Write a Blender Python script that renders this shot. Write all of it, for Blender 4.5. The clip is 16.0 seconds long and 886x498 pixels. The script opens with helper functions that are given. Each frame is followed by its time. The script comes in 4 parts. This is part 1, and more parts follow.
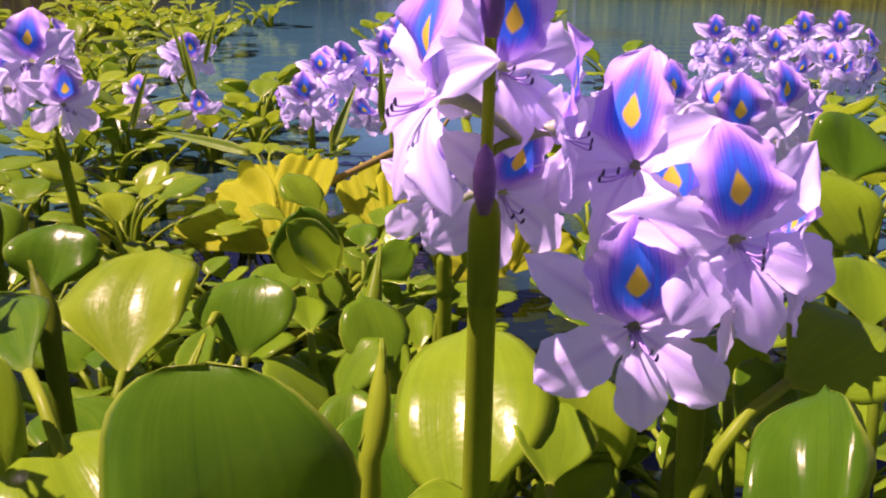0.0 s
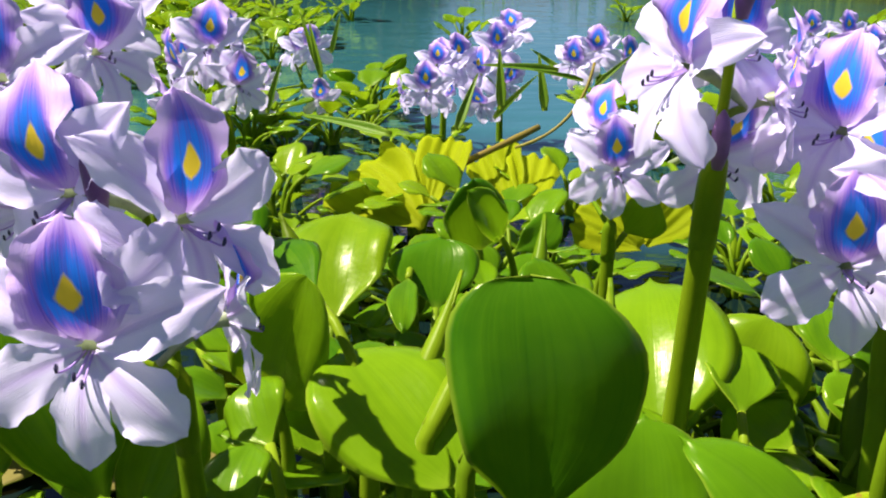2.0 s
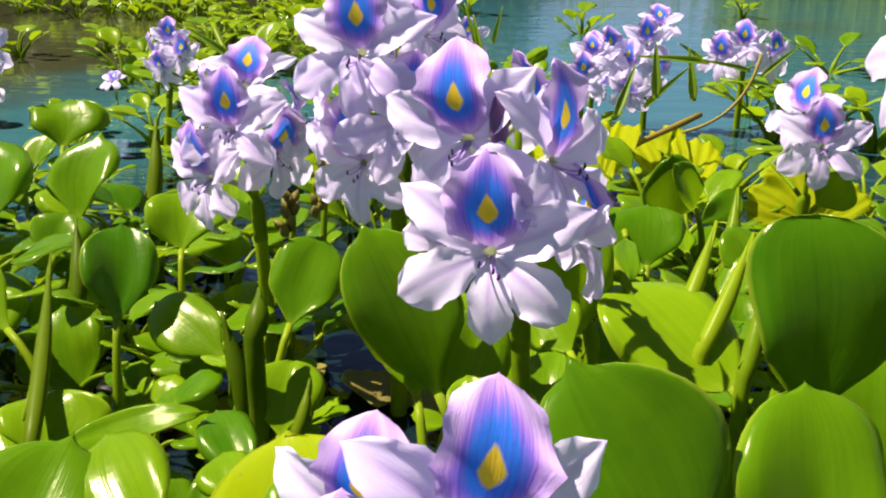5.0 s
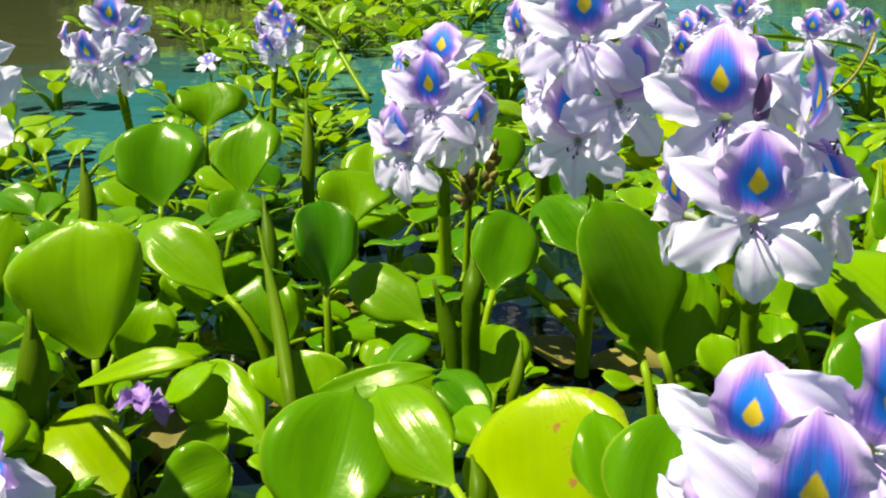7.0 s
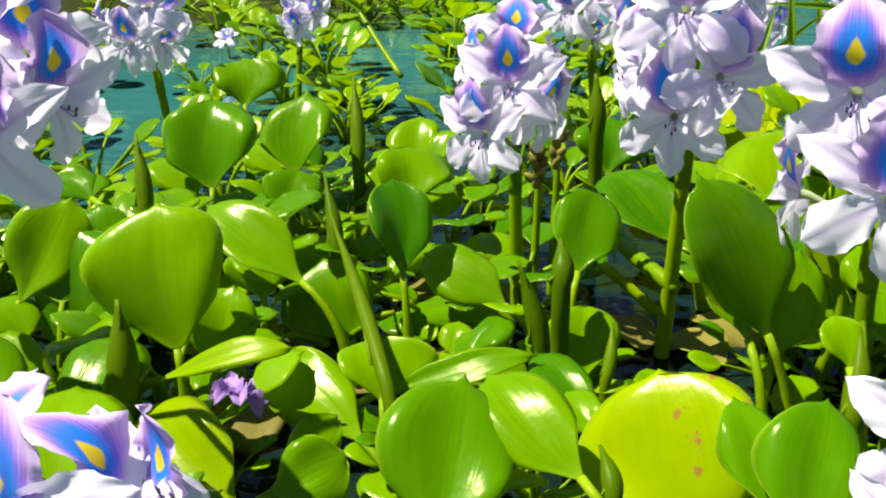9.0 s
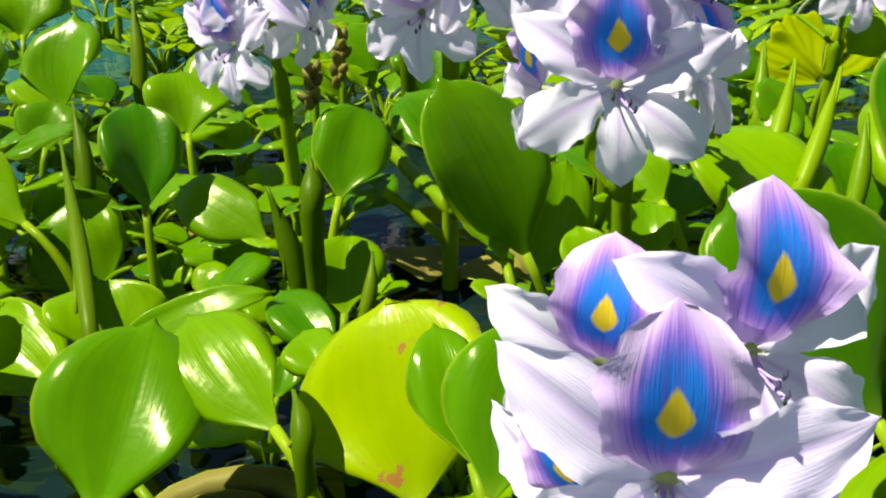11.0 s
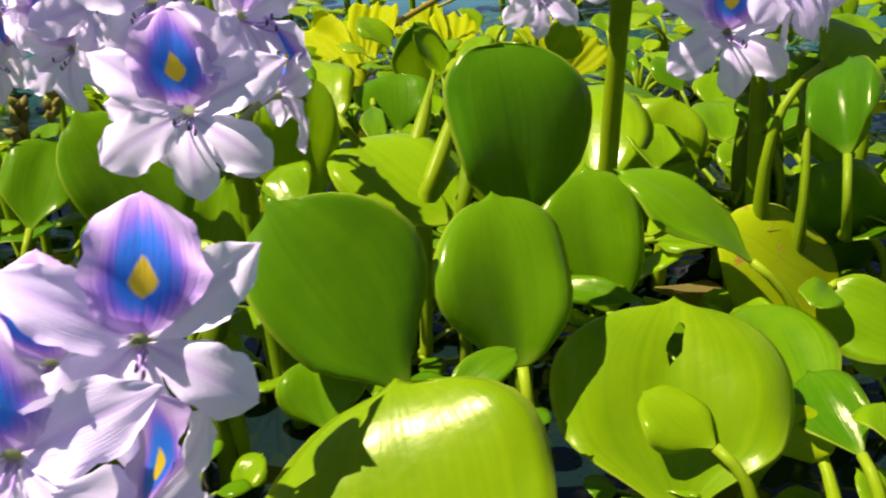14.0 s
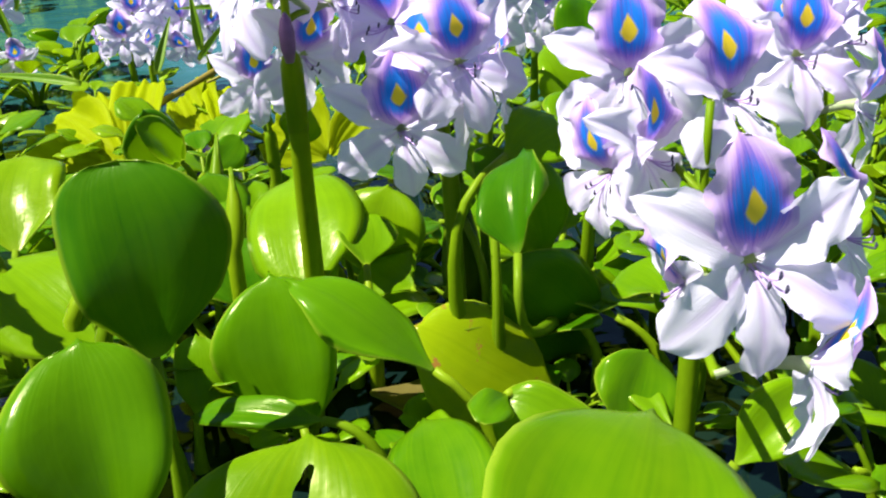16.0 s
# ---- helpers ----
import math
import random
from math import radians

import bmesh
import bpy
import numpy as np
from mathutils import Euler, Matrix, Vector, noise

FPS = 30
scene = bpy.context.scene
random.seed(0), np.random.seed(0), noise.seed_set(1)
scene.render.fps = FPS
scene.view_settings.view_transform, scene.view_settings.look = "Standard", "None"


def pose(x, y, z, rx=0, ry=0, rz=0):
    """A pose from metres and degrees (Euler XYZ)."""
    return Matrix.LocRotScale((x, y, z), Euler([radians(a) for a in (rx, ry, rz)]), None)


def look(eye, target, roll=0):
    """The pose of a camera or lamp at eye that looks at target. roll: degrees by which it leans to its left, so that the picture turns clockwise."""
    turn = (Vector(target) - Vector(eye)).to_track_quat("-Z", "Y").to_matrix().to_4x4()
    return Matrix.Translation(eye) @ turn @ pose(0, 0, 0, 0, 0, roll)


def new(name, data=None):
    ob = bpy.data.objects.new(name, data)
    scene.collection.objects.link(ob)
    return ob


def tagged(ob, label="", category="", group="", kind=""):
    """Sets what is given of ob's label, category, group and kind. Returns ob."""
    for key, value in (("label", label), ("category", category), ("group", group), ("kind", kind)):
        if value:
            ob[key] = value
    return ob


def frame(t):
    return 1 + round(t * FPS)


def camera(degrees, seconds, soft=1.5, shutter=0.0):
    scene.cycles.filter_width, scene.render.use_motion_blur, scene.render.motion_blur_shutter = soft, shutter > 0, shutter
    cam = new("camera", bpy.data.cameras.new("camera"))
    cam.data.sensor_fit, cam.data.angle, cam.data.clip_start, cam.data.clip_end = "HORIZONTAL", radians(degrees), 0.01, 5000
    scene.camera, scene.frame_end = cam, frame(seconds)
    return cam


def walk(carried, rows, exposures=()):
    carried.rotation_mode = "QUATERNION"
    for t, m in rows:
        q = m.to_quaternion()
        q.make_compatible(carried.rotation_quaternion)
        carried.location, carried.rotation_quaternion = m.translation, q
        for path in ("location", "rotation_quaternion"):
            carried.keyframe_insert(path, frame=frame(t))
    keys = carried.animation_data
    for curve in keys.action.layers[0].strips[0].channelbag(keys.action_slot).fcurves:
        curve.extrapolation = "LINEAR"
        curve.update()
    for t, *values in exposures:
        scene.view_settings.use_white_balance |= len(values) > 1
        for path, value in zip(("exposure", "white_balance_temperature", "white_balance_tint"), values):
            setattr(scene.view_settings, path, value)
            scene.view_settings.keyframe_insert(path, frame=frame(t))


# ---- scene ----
cam = camera(54.04, 16.0, soft=2.0, shutter=0.2)
PATH = [
    (0.0, -0.0044, 0.0181, 0.2584, 70.2077, -0.1431, -0.3501),
    (0.5, -0.0209, 0.0053, 0.2595, 70.3299, 0.0499, 0.3389),
    (1.0, -0.0385, -0.0057, 0.2601, 70.1631, -0.1038, 1.0370),
    (1.5, -0.0584, -0.0235, 0.2589, 69.8992, -0.2664, 2.3912),
    (2.0, -0.0735, -0.0395, 0.2592, 69.9652, -0.1036, 3.1089),
    (2.5, -0.0858, -0.0565, 0.2595, 69.9233, -0.2883, 3.9930),
    (3.0, -0.1026, -0.0673, 0.2615, 70.0077, -0.3751, 5.0663),
    (3.5, -0.1139, -0.0835, 0.2626, 69.9767, -0.3856, 5.7928),
    (3.7, -0.1205, -0.0874, 0.2615, 69.8649, -0.3713, 6.1141),
    (5.8, -0.1799, -0.1479, 0.2676, 69.4254, -0.1239, 9.7215),
    (6.0, -0.1896, -0.1526, 0.2716, 69.1506, -0.1984, 9.8125),
    (6.5, -0.2179, -0.1648, 0.2719, 68.8059, 0.0177, 10.7839),
    (7.0, -0.2438, -0.1729, 0.2713, 68.3148, 0.5665, 10.0901),
    (7.5, -0.2750, -0.1716, 0.2702, 67.9528, 0.4420, 10.1516),
    (8.0, -0.2961, -0.1733, 0.2720, 67.6604, 0.6809, 10.0157),
    (8.2, -0.3057, -0.1760, 0.2727, 67.6277, 0.6003, 10.4897),
    (10.3, -0.2475, -0.1309, 0.2506, 64.1945, 1.7423, 4.5613),
    (10.5, -0.2373, -0.1248, 0.2448, 64.1101, 1.6236, 3.9177),
    (11.0, -0.2209, -0.1149, 0.2359, 63.1612, 1.1722, 3.1047),
    (11.5, -0.2080, -0.1139, 0.2241, 61.8948, 1.2093, 2.2124),
    (12.0, -0.1997, -0.1312, 0.2241, 61.4176, 1.3015, 1.9498),
    (12.5, -0.1970, -0.1471, 0.2307, 61.8778, 1.7722, 2.0242),
    (13.0, -0.1857, -0.1613, 0.2383, 62.8293, 2.5807, 1.1471),
    (13.5, -0.1498, -0.1575, 0.2428, 63.2771, 2.4747, -1.7181),
    (14.0, -0.1093, -0.1451, 0.2449, 63.5463, 2.7766, -4.7707),
    (14.5, -0.0781, -0.1364, 0.2469, 63.8161, 2.8326, -7.4004),
    (15.0, -0.0520, -0.1274, 0.2469, 64.0494, 2.6634, -10.1526),
    (15.5, -0.0316, -0.1240, 0.2516, 64.7578, 2.6239, -11.9225),
    (16.0, -0.0074, -0.1206, 0.2555, 66.1001, 2.8394, -13.0601),
]
EXPOSURES = [
    (0.0, 0.97, 6450, 92), (0.5, 0.96, 6650, 70), (1.0, 1.01, 6800, 48), (1.5, 1.08, 6400, 34), (2.5, 1.13, 6150, 20), (3.5, 1.11, 6000, 20),
    (5.8, 1.20, 6900, 34), (6.0, 1.21, 6900, 30), (6.5, 1.23, 6600, 8), (8.0, 1.29, 6800, 0), (10.5, 1.23, 6800, 2), (11.5, 1.19, 6650, 8),
    (12.0, 1.19, 6700, 25), (12.5, 1.13, 7000, 45), (13.5, 1.09, 7000, 58), (14.0, 1.19, 6800, 28), (14.5, 1.59, 6650, 6), (15.0, 1.65, 6700, 4), (16.0, 1.28, 6300, 8)]
walk(cam, [(t, pose(*p)) for t, *p in PATH], EXPOSURES)

# ---- world, sun and exposure ----
SUN_AZ, SUN_EL = -88.0, 61.0  # degrees: azimuth from the far side (+y), towards -x when negative
world = bpy.data.worlds.new("sky")
scene.world = world
world.use_nodes = True
wn = world.node_tree.nodes
sky = wn.new("ShaderNodeTexSky")
sky.sky_type, sky.sun_disc = "NISHITA", False
sky.altitude, sky.dust_density, sky.ozone_density = 1500, 0.2, 5.0
sky.sun_elevation, sky.sun_rotation = radians(SUN_EL), radians(SUN_AZ)
wn["Background"].inputs[1].default_value = 0.041
world.node_tree.links.new(sky.outputs[0], wn["Background"].inputs[0])
sun = new("sun", bpy.data.lights.new("sun", "SUN"))
sun.data.energy, sun.data.angle, sun.data.color = 5.0, radians(0.5), (1.0, 0.95, 0.86)
sun_way = Vector((math.sin(radians(SUN_AZ)) * math.cos(radians(SUN_EL)), math.cos(radians(SUN_AZ)) * math.cos(radians(SUN_EL)), math.sin(radians(SUN_EL))))
sun.matrix_world = look(sun_way * 20, (0, 0, 0))


# ---- materials ----
def material(name):
    m = bpy.data.materials.new(name)
    m.use_nodes = True
    m.node_tree.nodes.clear()
    return m, m.node_tree.nodes, m.node_tree.links


def node(nodes, links, kind, *feeds, operation=""):
    """A shader node: feeds are (input, socket or value)."""
    n = nodes.new(kind)
    if operation:
        n.operation = operation
    for key, value in feeds:
        if isinstance(value, bpy.types.NodeSocket):
            links.new(value, n.inputs[key])
        else:
            n.inputs[key].default_value = value
    return n


def ramp(nodes, links, fac, stops, mode="LINEAR"):
    n = nodes.new("ShaderNodeValToRGB")
    n.color_ramp.interpolation = mode
    parts = n.color_ramp.elements
    parts[0].position, parts[1].position = stops[0][0], stops[-1][0]
    parts[0].color, parts[1].color = (*stops[0][1], 1), (*stops[-1][1], 1)
    for at, c in stops[1:-1]:
        parts.new(at).color = (*c, 1)
    links.new(fac, n.inputs[0])
    return n.outputs[0]


def arith(nodes, links, op, a, b=0.0, c=0.0):
    return node(nodes, links, "ShaderNodeMath", (0, a), (1, b), (2, c), operation=op).outputs[0]


def blend(nodes, links, fac, a, b, kind="MIX"):
    n = nodes.new("ShaderNodeMix")
    n.data_type, n.blend_type = "RGBA", kind
    for key, value in ((0, fac), (6, a), (7, b)):
        if isinstance(value, bpy.types.NodeSocket):
            links.new(value, n.inputs[key])
        else:
            n.inputs[key].default_value = value if key == 0 else (*value, 1)
    return n.outputs[2]


def leaf_material(name, dark, light, through_colour, rough, through_share, blemish=0.5, veins=1.0, wear=0.0, shine=0.20):
    """Glossy plant skin with fine lengthwise veins, light that comes through the blade, and brown scars."""
    m, N, L = material(name)
    uv = node(N, L, "ShaderNodeUVMap").outputs[0]
    sep = node(N, L, "ShaderNodeSeparateXYZ", (0, uv))
    u, v = sep.outputs[0], sep.outputs[1]
    rnd = node(N, L, "ShaderNodeObjectInfo").outputs["Random"]
    rnd = arith(N, L, "FRACT", arith(N, L, "ADD", rnd, node(N, L, "ShaderNodeNewGeometry").outputs["Random Per Island"]))
    tex = node(N, L, "ShaderNodeTexCoord").outputs["Object"]
    big = node(N, L, "ShaderNodeTexNoise", ("Vector", tex), ("Scale", 24.0), ("Detail", 4.0), ("Roughness", 0.65)).outputs[0]
    fine = node(N, L, "ShaderNodeTexNoise", ("Vector", tex), ("Scale", 420.0), ("Detail", 2.0)).outputs[0]
    # veins run along the blade
    stretched = node(N, L, "ShaderNodeCombineXYZ", (0, arith(N, L, "MULTIPLY", u, 15.0)), (1, arith(N, L, "MULTIPLY", v, 1.3)), (2, arith(N, L, "MULTIPLY", rnd, 20.0))).outputs[0]
    vein = node(N, L, "ShaderNodeTexNoise", ("Vector", stretched), ("Scale", 1.0), ("Detail", 3.0)).outputs[0]
    pick = arith(N, L, "ADD", arith(N, L, "MULTIPLY", big, 0.80), arith(N, L, "MULTIPLY", rnd, 0.75))
    pick = arith(N, L, "ADD", pick, arith(N, L, "MULTIPLY", arith(N, L, "SUBTRACT", vein, 0.5), 0.50 * veins))
    pick = arith(N, L, "SUBTRACT", pick, 0.30)
    pick = node(N, L, "ShaderNodeClamp", (0, pick)).outputs[0]
    colour = blend(N, L, pick, dark, light)
    glow = blend(N, L, pick, tuple(c * 0.62 for c in through_colour), through_colour)
    # pale rim and pale foot of the blade
    pale = arith(N, L, "MULTIPLY", ramp(N, L, arith(N, L, "ABSOLUTE", u), [(0.93, (0, 0, 0)), (1.0, (1, 1, 1))]), 0.5 * veins)
    pale = arith(N, L, "MAXIMUM", pale, arith(N, L, "MULTIPLY", ramp(N, L, v, [(0.0, (1, 1, 1)), (0.22, (0, 0, 0))]), 0.35 * veins))
    colour = blend(N, L, pale, colour, (0.34, 0.44, 0.03))
    glow = blend(N, L, pale, glow, (0.55, 0.70, 0.03))
    # scars and yellowing near the rim
    spot = node(N, L, "ShaderNodeTexNoise", ("Vector", node(N, L, "ShaderNodeVectorMath", (0, tex), (1, node(N, L, "ShaderNodeCombineXYZ", (0, rnd), (1, rnd)).outputs[0]), operation="ADD").outputs[0]), ("Scale", 55.0), ("Detail", 5.0), ("Roughness", 0.7)).outputs[0]
    rim = arith(N, L, "MULTIPLY", arith(N, L, "POWER", v, 6.0), 0.10)
    scar = ramp(N, L, arith(N, L, "ADD", spot, rim), [(0.72 - wear, (0, 0, 0)), (0.77 - wear, (1, 1, 1))])
    scar = arith(N, L, "MULTIPLY", scar, blemish)
    colour = blend(N, L, scar, colour, (0.30, 0.13, 0.03))
    glow = blend(N, L, scar, glow, (0.36, 0.14, 0.03))
    bump = node(N, L, "ShaderNodeBump", ("Strength", 0.20), ("Distance", 0.0010), ("Height", arith(N, L, "ADD", arith(N, L, "MULTIPLY", big, 4.0), arith(N, L, "ADD", arith(N, L, "MULTIPLY", vein, 0.7 * veins), arith(N, L, "MULTIPLY", fine, 0.16))))).outputs[0]
    gloss = arith(N, L, "ADD", arith(N, L, "MULTIPLY", big, 0.16), rough - 0.08)
    skin = node(N, L, "ShaderNodeBsdfPrincipled", ("Base Color", colour), ("Roughness", gloss), ("Normal", bump), ("Specular IOR Level", shine), ("Specular Tint", (1.0, 1.0, 0.5, 1.0)))
    pass_on = node(N, L, "ShaderNodeBsdfTranslucent", ("Color", glow), ("Normal", bump))
    mix = node(N, L, "ShaderNodeMixShader", (0, through_share), (1, skin.outputs[0]), (2, pass_on.outputs[0]))
    node(N, L, "ShaderNodeOutputMaterial", (0, mix.outputs[0]))
    return m


LEAF = leaf_material("hyacinth_leaf", (0.030, 0.125, 0.001), (0.165, 0.300, 0.001), (0.36, 0.58, 0.001), 0.22, 0.27)
# darker green copy of LEAF, with shade put into its colour
SHADED = leaf_material("shaded_leaf", (0.022, 0.105, 0.001), (0.090, 0.215, 0.001), (0.26, 0.52, 0.001), 0.22, 0.26, 0.3)
WORN = leaf_material("worn_leaf", (0.130, 0.225, 0.001), (0.260, 0.350, 0.001), (0.46, 0.66, 0.001), 0.22, 0.28, 0.95, 1.0, 0.10)
LETTUCE = leaf_material("lettuce_leaf", (0.260, 0.330, 0.001), (0.380, 0.450, 0.001), (0.95, 0.98, 0.001), 0.6, 0.52, 0.2, 0.6, 0.0, 0.06)
# yellower copy of LEAF, with extra brightness put into its colour
LIT_YELLOW = leaf_material("lit_yellow_leaf", (0.060, 0.170, 0.001), (0.215, 0.330, 0.001), (0.42, 0.66, 0.001), 0.26, 0.30, 0.3)
STALK = leaf_material("stalk_skin", (0.085, 0.175, 0.002), (0.200, 0.300, 0.003), (0.36, 0.50, 0.003), 0.36, 0.18, 0.25, 0.6, 0.0, 0.12)
SPEAR = leaf_material("rolled_leaf_skin", (0.042, 0.092, 0.001), (0.095, 0.150, 0.002), (0.25, 0.42, 0.002), 0.40, 0.14, 0.3, 1.0, 0.0, 0.09)
GRASS = leaf_material("grass_leaf", (0.080, 0.190, 0.010), (0.180, 0.300, 0.012), (0.34, 0.52, 0.02), 0.40, 0.34, 0.3)
TWIG = leaf_material("brown_runner", (0.140, 0.100, 0.020), (0.260, 0.210, 0.035), (0.25, 0.2, 0.03), 0.5, 0.05, 0.6, 0.6)
DEAD = leaf_material("dead_leaf", (0.100, 0.080, 0.020), (0.230, 0.200, 0.040), (0.3, 0.24, 0.05), 0.55, 0.2, 0.9)


def petal_material(name, banner):
    """Lavender petal with fan veins; the banner carries a violet and blue blotch round a yellow eye."""
    m, N, L = material(name)
    uv = node(N, L, "ShaderNodeUVMap").outputs[0]
    sep = node(N, L, "ShaderNodeSeparateXYZ", (0, uv))
    u, v = sep.outputs[0], sep.outputs[1]
    rnd = node(N, L, "ShaderNodeObjectInfo").outputs["Random"]
    fan = node(N, L, "ShaderNodeCombineXYZ", (0, arith(N, L, "MULTIPLY", u, 24.0)), (1, arith(N, L, "MULTIPLY", v, 1.4)), (2, arith(N, L, "MULTIPLY", rnd, 9.0))).outputs[0]
    vein = node(N, L, "ShaderNodeTexNoise", ("Vector", fan), ("Scale", 1.0), ("Detail", 3.0), ("Roughness", 0.65)).outputs[0]
    pale = blend(N, L, rnd, (0.70, 0.50, 0.84), (0.76, 0.58, 0.86)) if banner else blend(N, L, rnd, (0.84, 0.75, 0.96), (0.89, 0.84, 0.97))
    flush = blend(N, L, rnd, (0.52, 0.27, 0.74), (0.58, 0.33, 0.78))
    # deeper lilac down the middle and towards the throat
    mid = arith(N, L, "SUBTRACT", 1.0, arith(N, L, "MULTIPLY", arith(N, L, "ABSOLUTE", u), 3.4))
    mid = node(N, L, "ShaderNodeClamp", (0, mid)).outputs[0]
    deep = arith(N, L, "MULTIPLY", mid, arith(N, L, "SUBTRACT", 1.0, arith(N, L, "MULTIPLY", v, 0.8)))
    deep = arith(N, L, "ADD", deep, arith(N, L, "MULTIPLY", arith(N, L, "SUBTRACT", vein, 0.48), 0.52))
    deep = node(N, L, "ShaderNodeClamp", (0, deep)).outputs[0]
    colour = blend(N, L, arith(N, L, "MULTIPLY", deep, 0.70), pale, flush)
    if banner:
        wob = arith(N, L, "MULTIPLY", arith(N, L, "SUBTRACT", vein, 0.5), 0.85)
        dv = arith(N, L, "SUBTRACT", v, 0.42)
        # a flame round the eye: drawn out upward, short below
        tall = arith(N, L, "MAXIMUM", arith(N, L, "MULTIPLY", dv, 2.35), arith(N, L, "MULTIPLY", dv, -3.7))
        wide = arith(N, L, "MULTIPLY", u, arith(N, L, "ADD", 1.55, arith(N, L, "MULTIPLY", dv, 1.2)))
        ring = arith(N, L, "SQRT", arith(N, L, "ADD", arith(N, L, "MULTIPLY", wide, wide), arith(N, L, "MULTIPLY", tall, tall)))
        ring = arith(N, L, "ADD", ring, wob)
        ring = arith(N, L, "MULTIPLY", ring, 0.5)
        violet = ramp(N, L, ring, [(0.40, (1, 1, 1)), (0.76, (0, 0, 0))], "EASE")
        blue = ramp(N, L, ring, [(0.30, (1, 1, 1)), (0.60, (0, 0, 0))], "EASE")
        ev = arith(N, L, "SUBTRACT", v, 0.41)
        high = arith(N, L, "MAXIMUM", arith(N, L, "MULTIPLY", ev, 6.4), arith(N, L, "MULTIPLY", ev, -9.2))
        side = arith(N, L, "MULTIPLY", arith(N, L, "ABSOLUTE", u), arith(N, L, "ADD", 4.5, arith(N, L, "MULTIPLY", ev, 9.0)))
        oval = arith(N, L, "SQRT", arith(N, L, "ADD", arith(N, L, "MULTIPLY", side, side), arith(N, L, "MULTIPLY", high, high)))
        oval = arith(N, L, "MULTIPLY", arith(N, L, "ADD", oval, arith(N, L, "ADD", side, high)), 0.42)
        eye = ramp(N, L, arith(N, L, "MULTIPLY", arith(N, L, "ADD", oval, arith(N, L, "MULTIPLY", wob, 0.35)), 0.5), [(0.40, (1, 1, 1)), (0.52, (0, 0, 0))])
        colour = blend(N, L, violet, colour, (0.42, 0.15, 0.74))
        colour = blend(N, L, blue, colour, (0.020, 0.23, 0.86))
        # fine dark veins through the blotch
        lines = node(N, L, "ShaderNodeCombineXYZ", (0, arith(N, L, "MULTIPLY", u, 46.0)), (1, arith(N, L, "MULTIPLY", v, 1.6)), (2, arith(N, L, "MULTIPLY", rnd, 5.0))).outputs[0]
        lines = node(N, L, "ShaderNodeTexNoise", ("Vector", lines), ("Scale", 0.5), ("Detail", 1.0)).outputs[0]
        lines = ramp(N, L, lines, [(0.36, (1, 1, 1)), (0.47, (0, 0, 0))])
        colour = blend(N, L, arith(N, L, "MULTIPLY", lines, arith(N, L, "MULTIPLY", violet, 0.38)), colour, (0.16, 0.05, 0.50))
        colour = blend(N, L, eye, colour, (0.92, 0.66, 0.03))
    tex = node(N, L, "ShaderNodeTexCoord").outputs["Object"]
    grain = node(N, L, "ShaderNodeTexNoise", ("Vector", tex), ("Scale", 900.0), ("Detail", 2.0)).outputs[0]
    bump = node(N, L, "ShaderNodeBump", ("Strength", 0.30), ("Distance", 0.0008), ("Height", arith(N, L, "ADD", vein, arith(N, L, "MULTIPLY", grain, 0.3)))).outputs[0]
    skin = node(N, L, "ShaderNodeBsdfPrincipled", ("Base Color", colour), ("Roughness", 0.55), ("Normal", bump), ("Specular IOR Level", 0.25))
    clear = colour if banner else blend(N, L, 0.35, colour, (0.97, 0.94, 0.99))
    pass_on = node(N, L, "ShaderNodeBsdfTranslucent", ("Color", clear), ("Normal", bump))
    mix = node(N, L, "ShaderNodeMixShader", (0, 0.30 if banner else 0.42), (1, skin.outputs[0]), (2, pass_on.outputs[0]))
    node(N, L, "ShaderNodeOutputMaterial", (0, mix.outputs[0]))
    return m


PETAL = petal_material("lavender_petal", False)
BANNER = petal_material("banner_petal", True)


def plain(name, colour, rough=0.5, share=0.0, scale=300.0, spread=0.35):
    m, N, L = material(name)
    tex = node(N, L, "ShaderNodeTexCoord").outputs["Object"]
    grain = node(N, L, "ShaderNodeTexNoise", ("Vector", tex), ("Scale", scale), ("Detail", 3.0)).outputs[0]
    c = blend(N, L, grain, tuple(k * (1 - spread) for k in colour), tuple(min(1, k * (1 + spread)) for k in colour))
    bump = node(N, L, "ShaderNodeBump", ("Strength", 0.3), ("Distance", 0.0006), ("Height", grain)).outputs[0]
    skin = node(N, L, "ShaderNodeBsdfPrincipled", ("Base Color", c), ("Roughness", rough), ("Normal", bump))
    out = skin.outputs[0]
    if share:
        out = node(N, L, "ShaderNodeMixShader", (0, share), (1, out), (2, node(N, L, "ShaderNodeBsdfTranslucent", ("Color", c)).outputs[0])).outputs[0]
    node(N, L, "ShaderNodeOutputMaterial", (0, out))
    return m


TUBE = plain("flower_tube", (0.34, 0.40, 0.20), 0.5, 0.3)
FILAMENT = plain("filament", (0.55, 0.38, 0.72), 0.5, 0.3)
ANTHER = plain("anther", (0.035, 0.03, 0.07), 0.6)
BUD = plain("bud_skin", (0.20, 0.09, 0.22), 0.5, 0.2)
WILT = plain("wilted_petal", (0.34, 0.19, 0.50), 0.6, 0.3)
MUD = plain("mud_bed", (0.045, 0.040, 0.022), 0.8, 0.0, 30.0, 0.6)


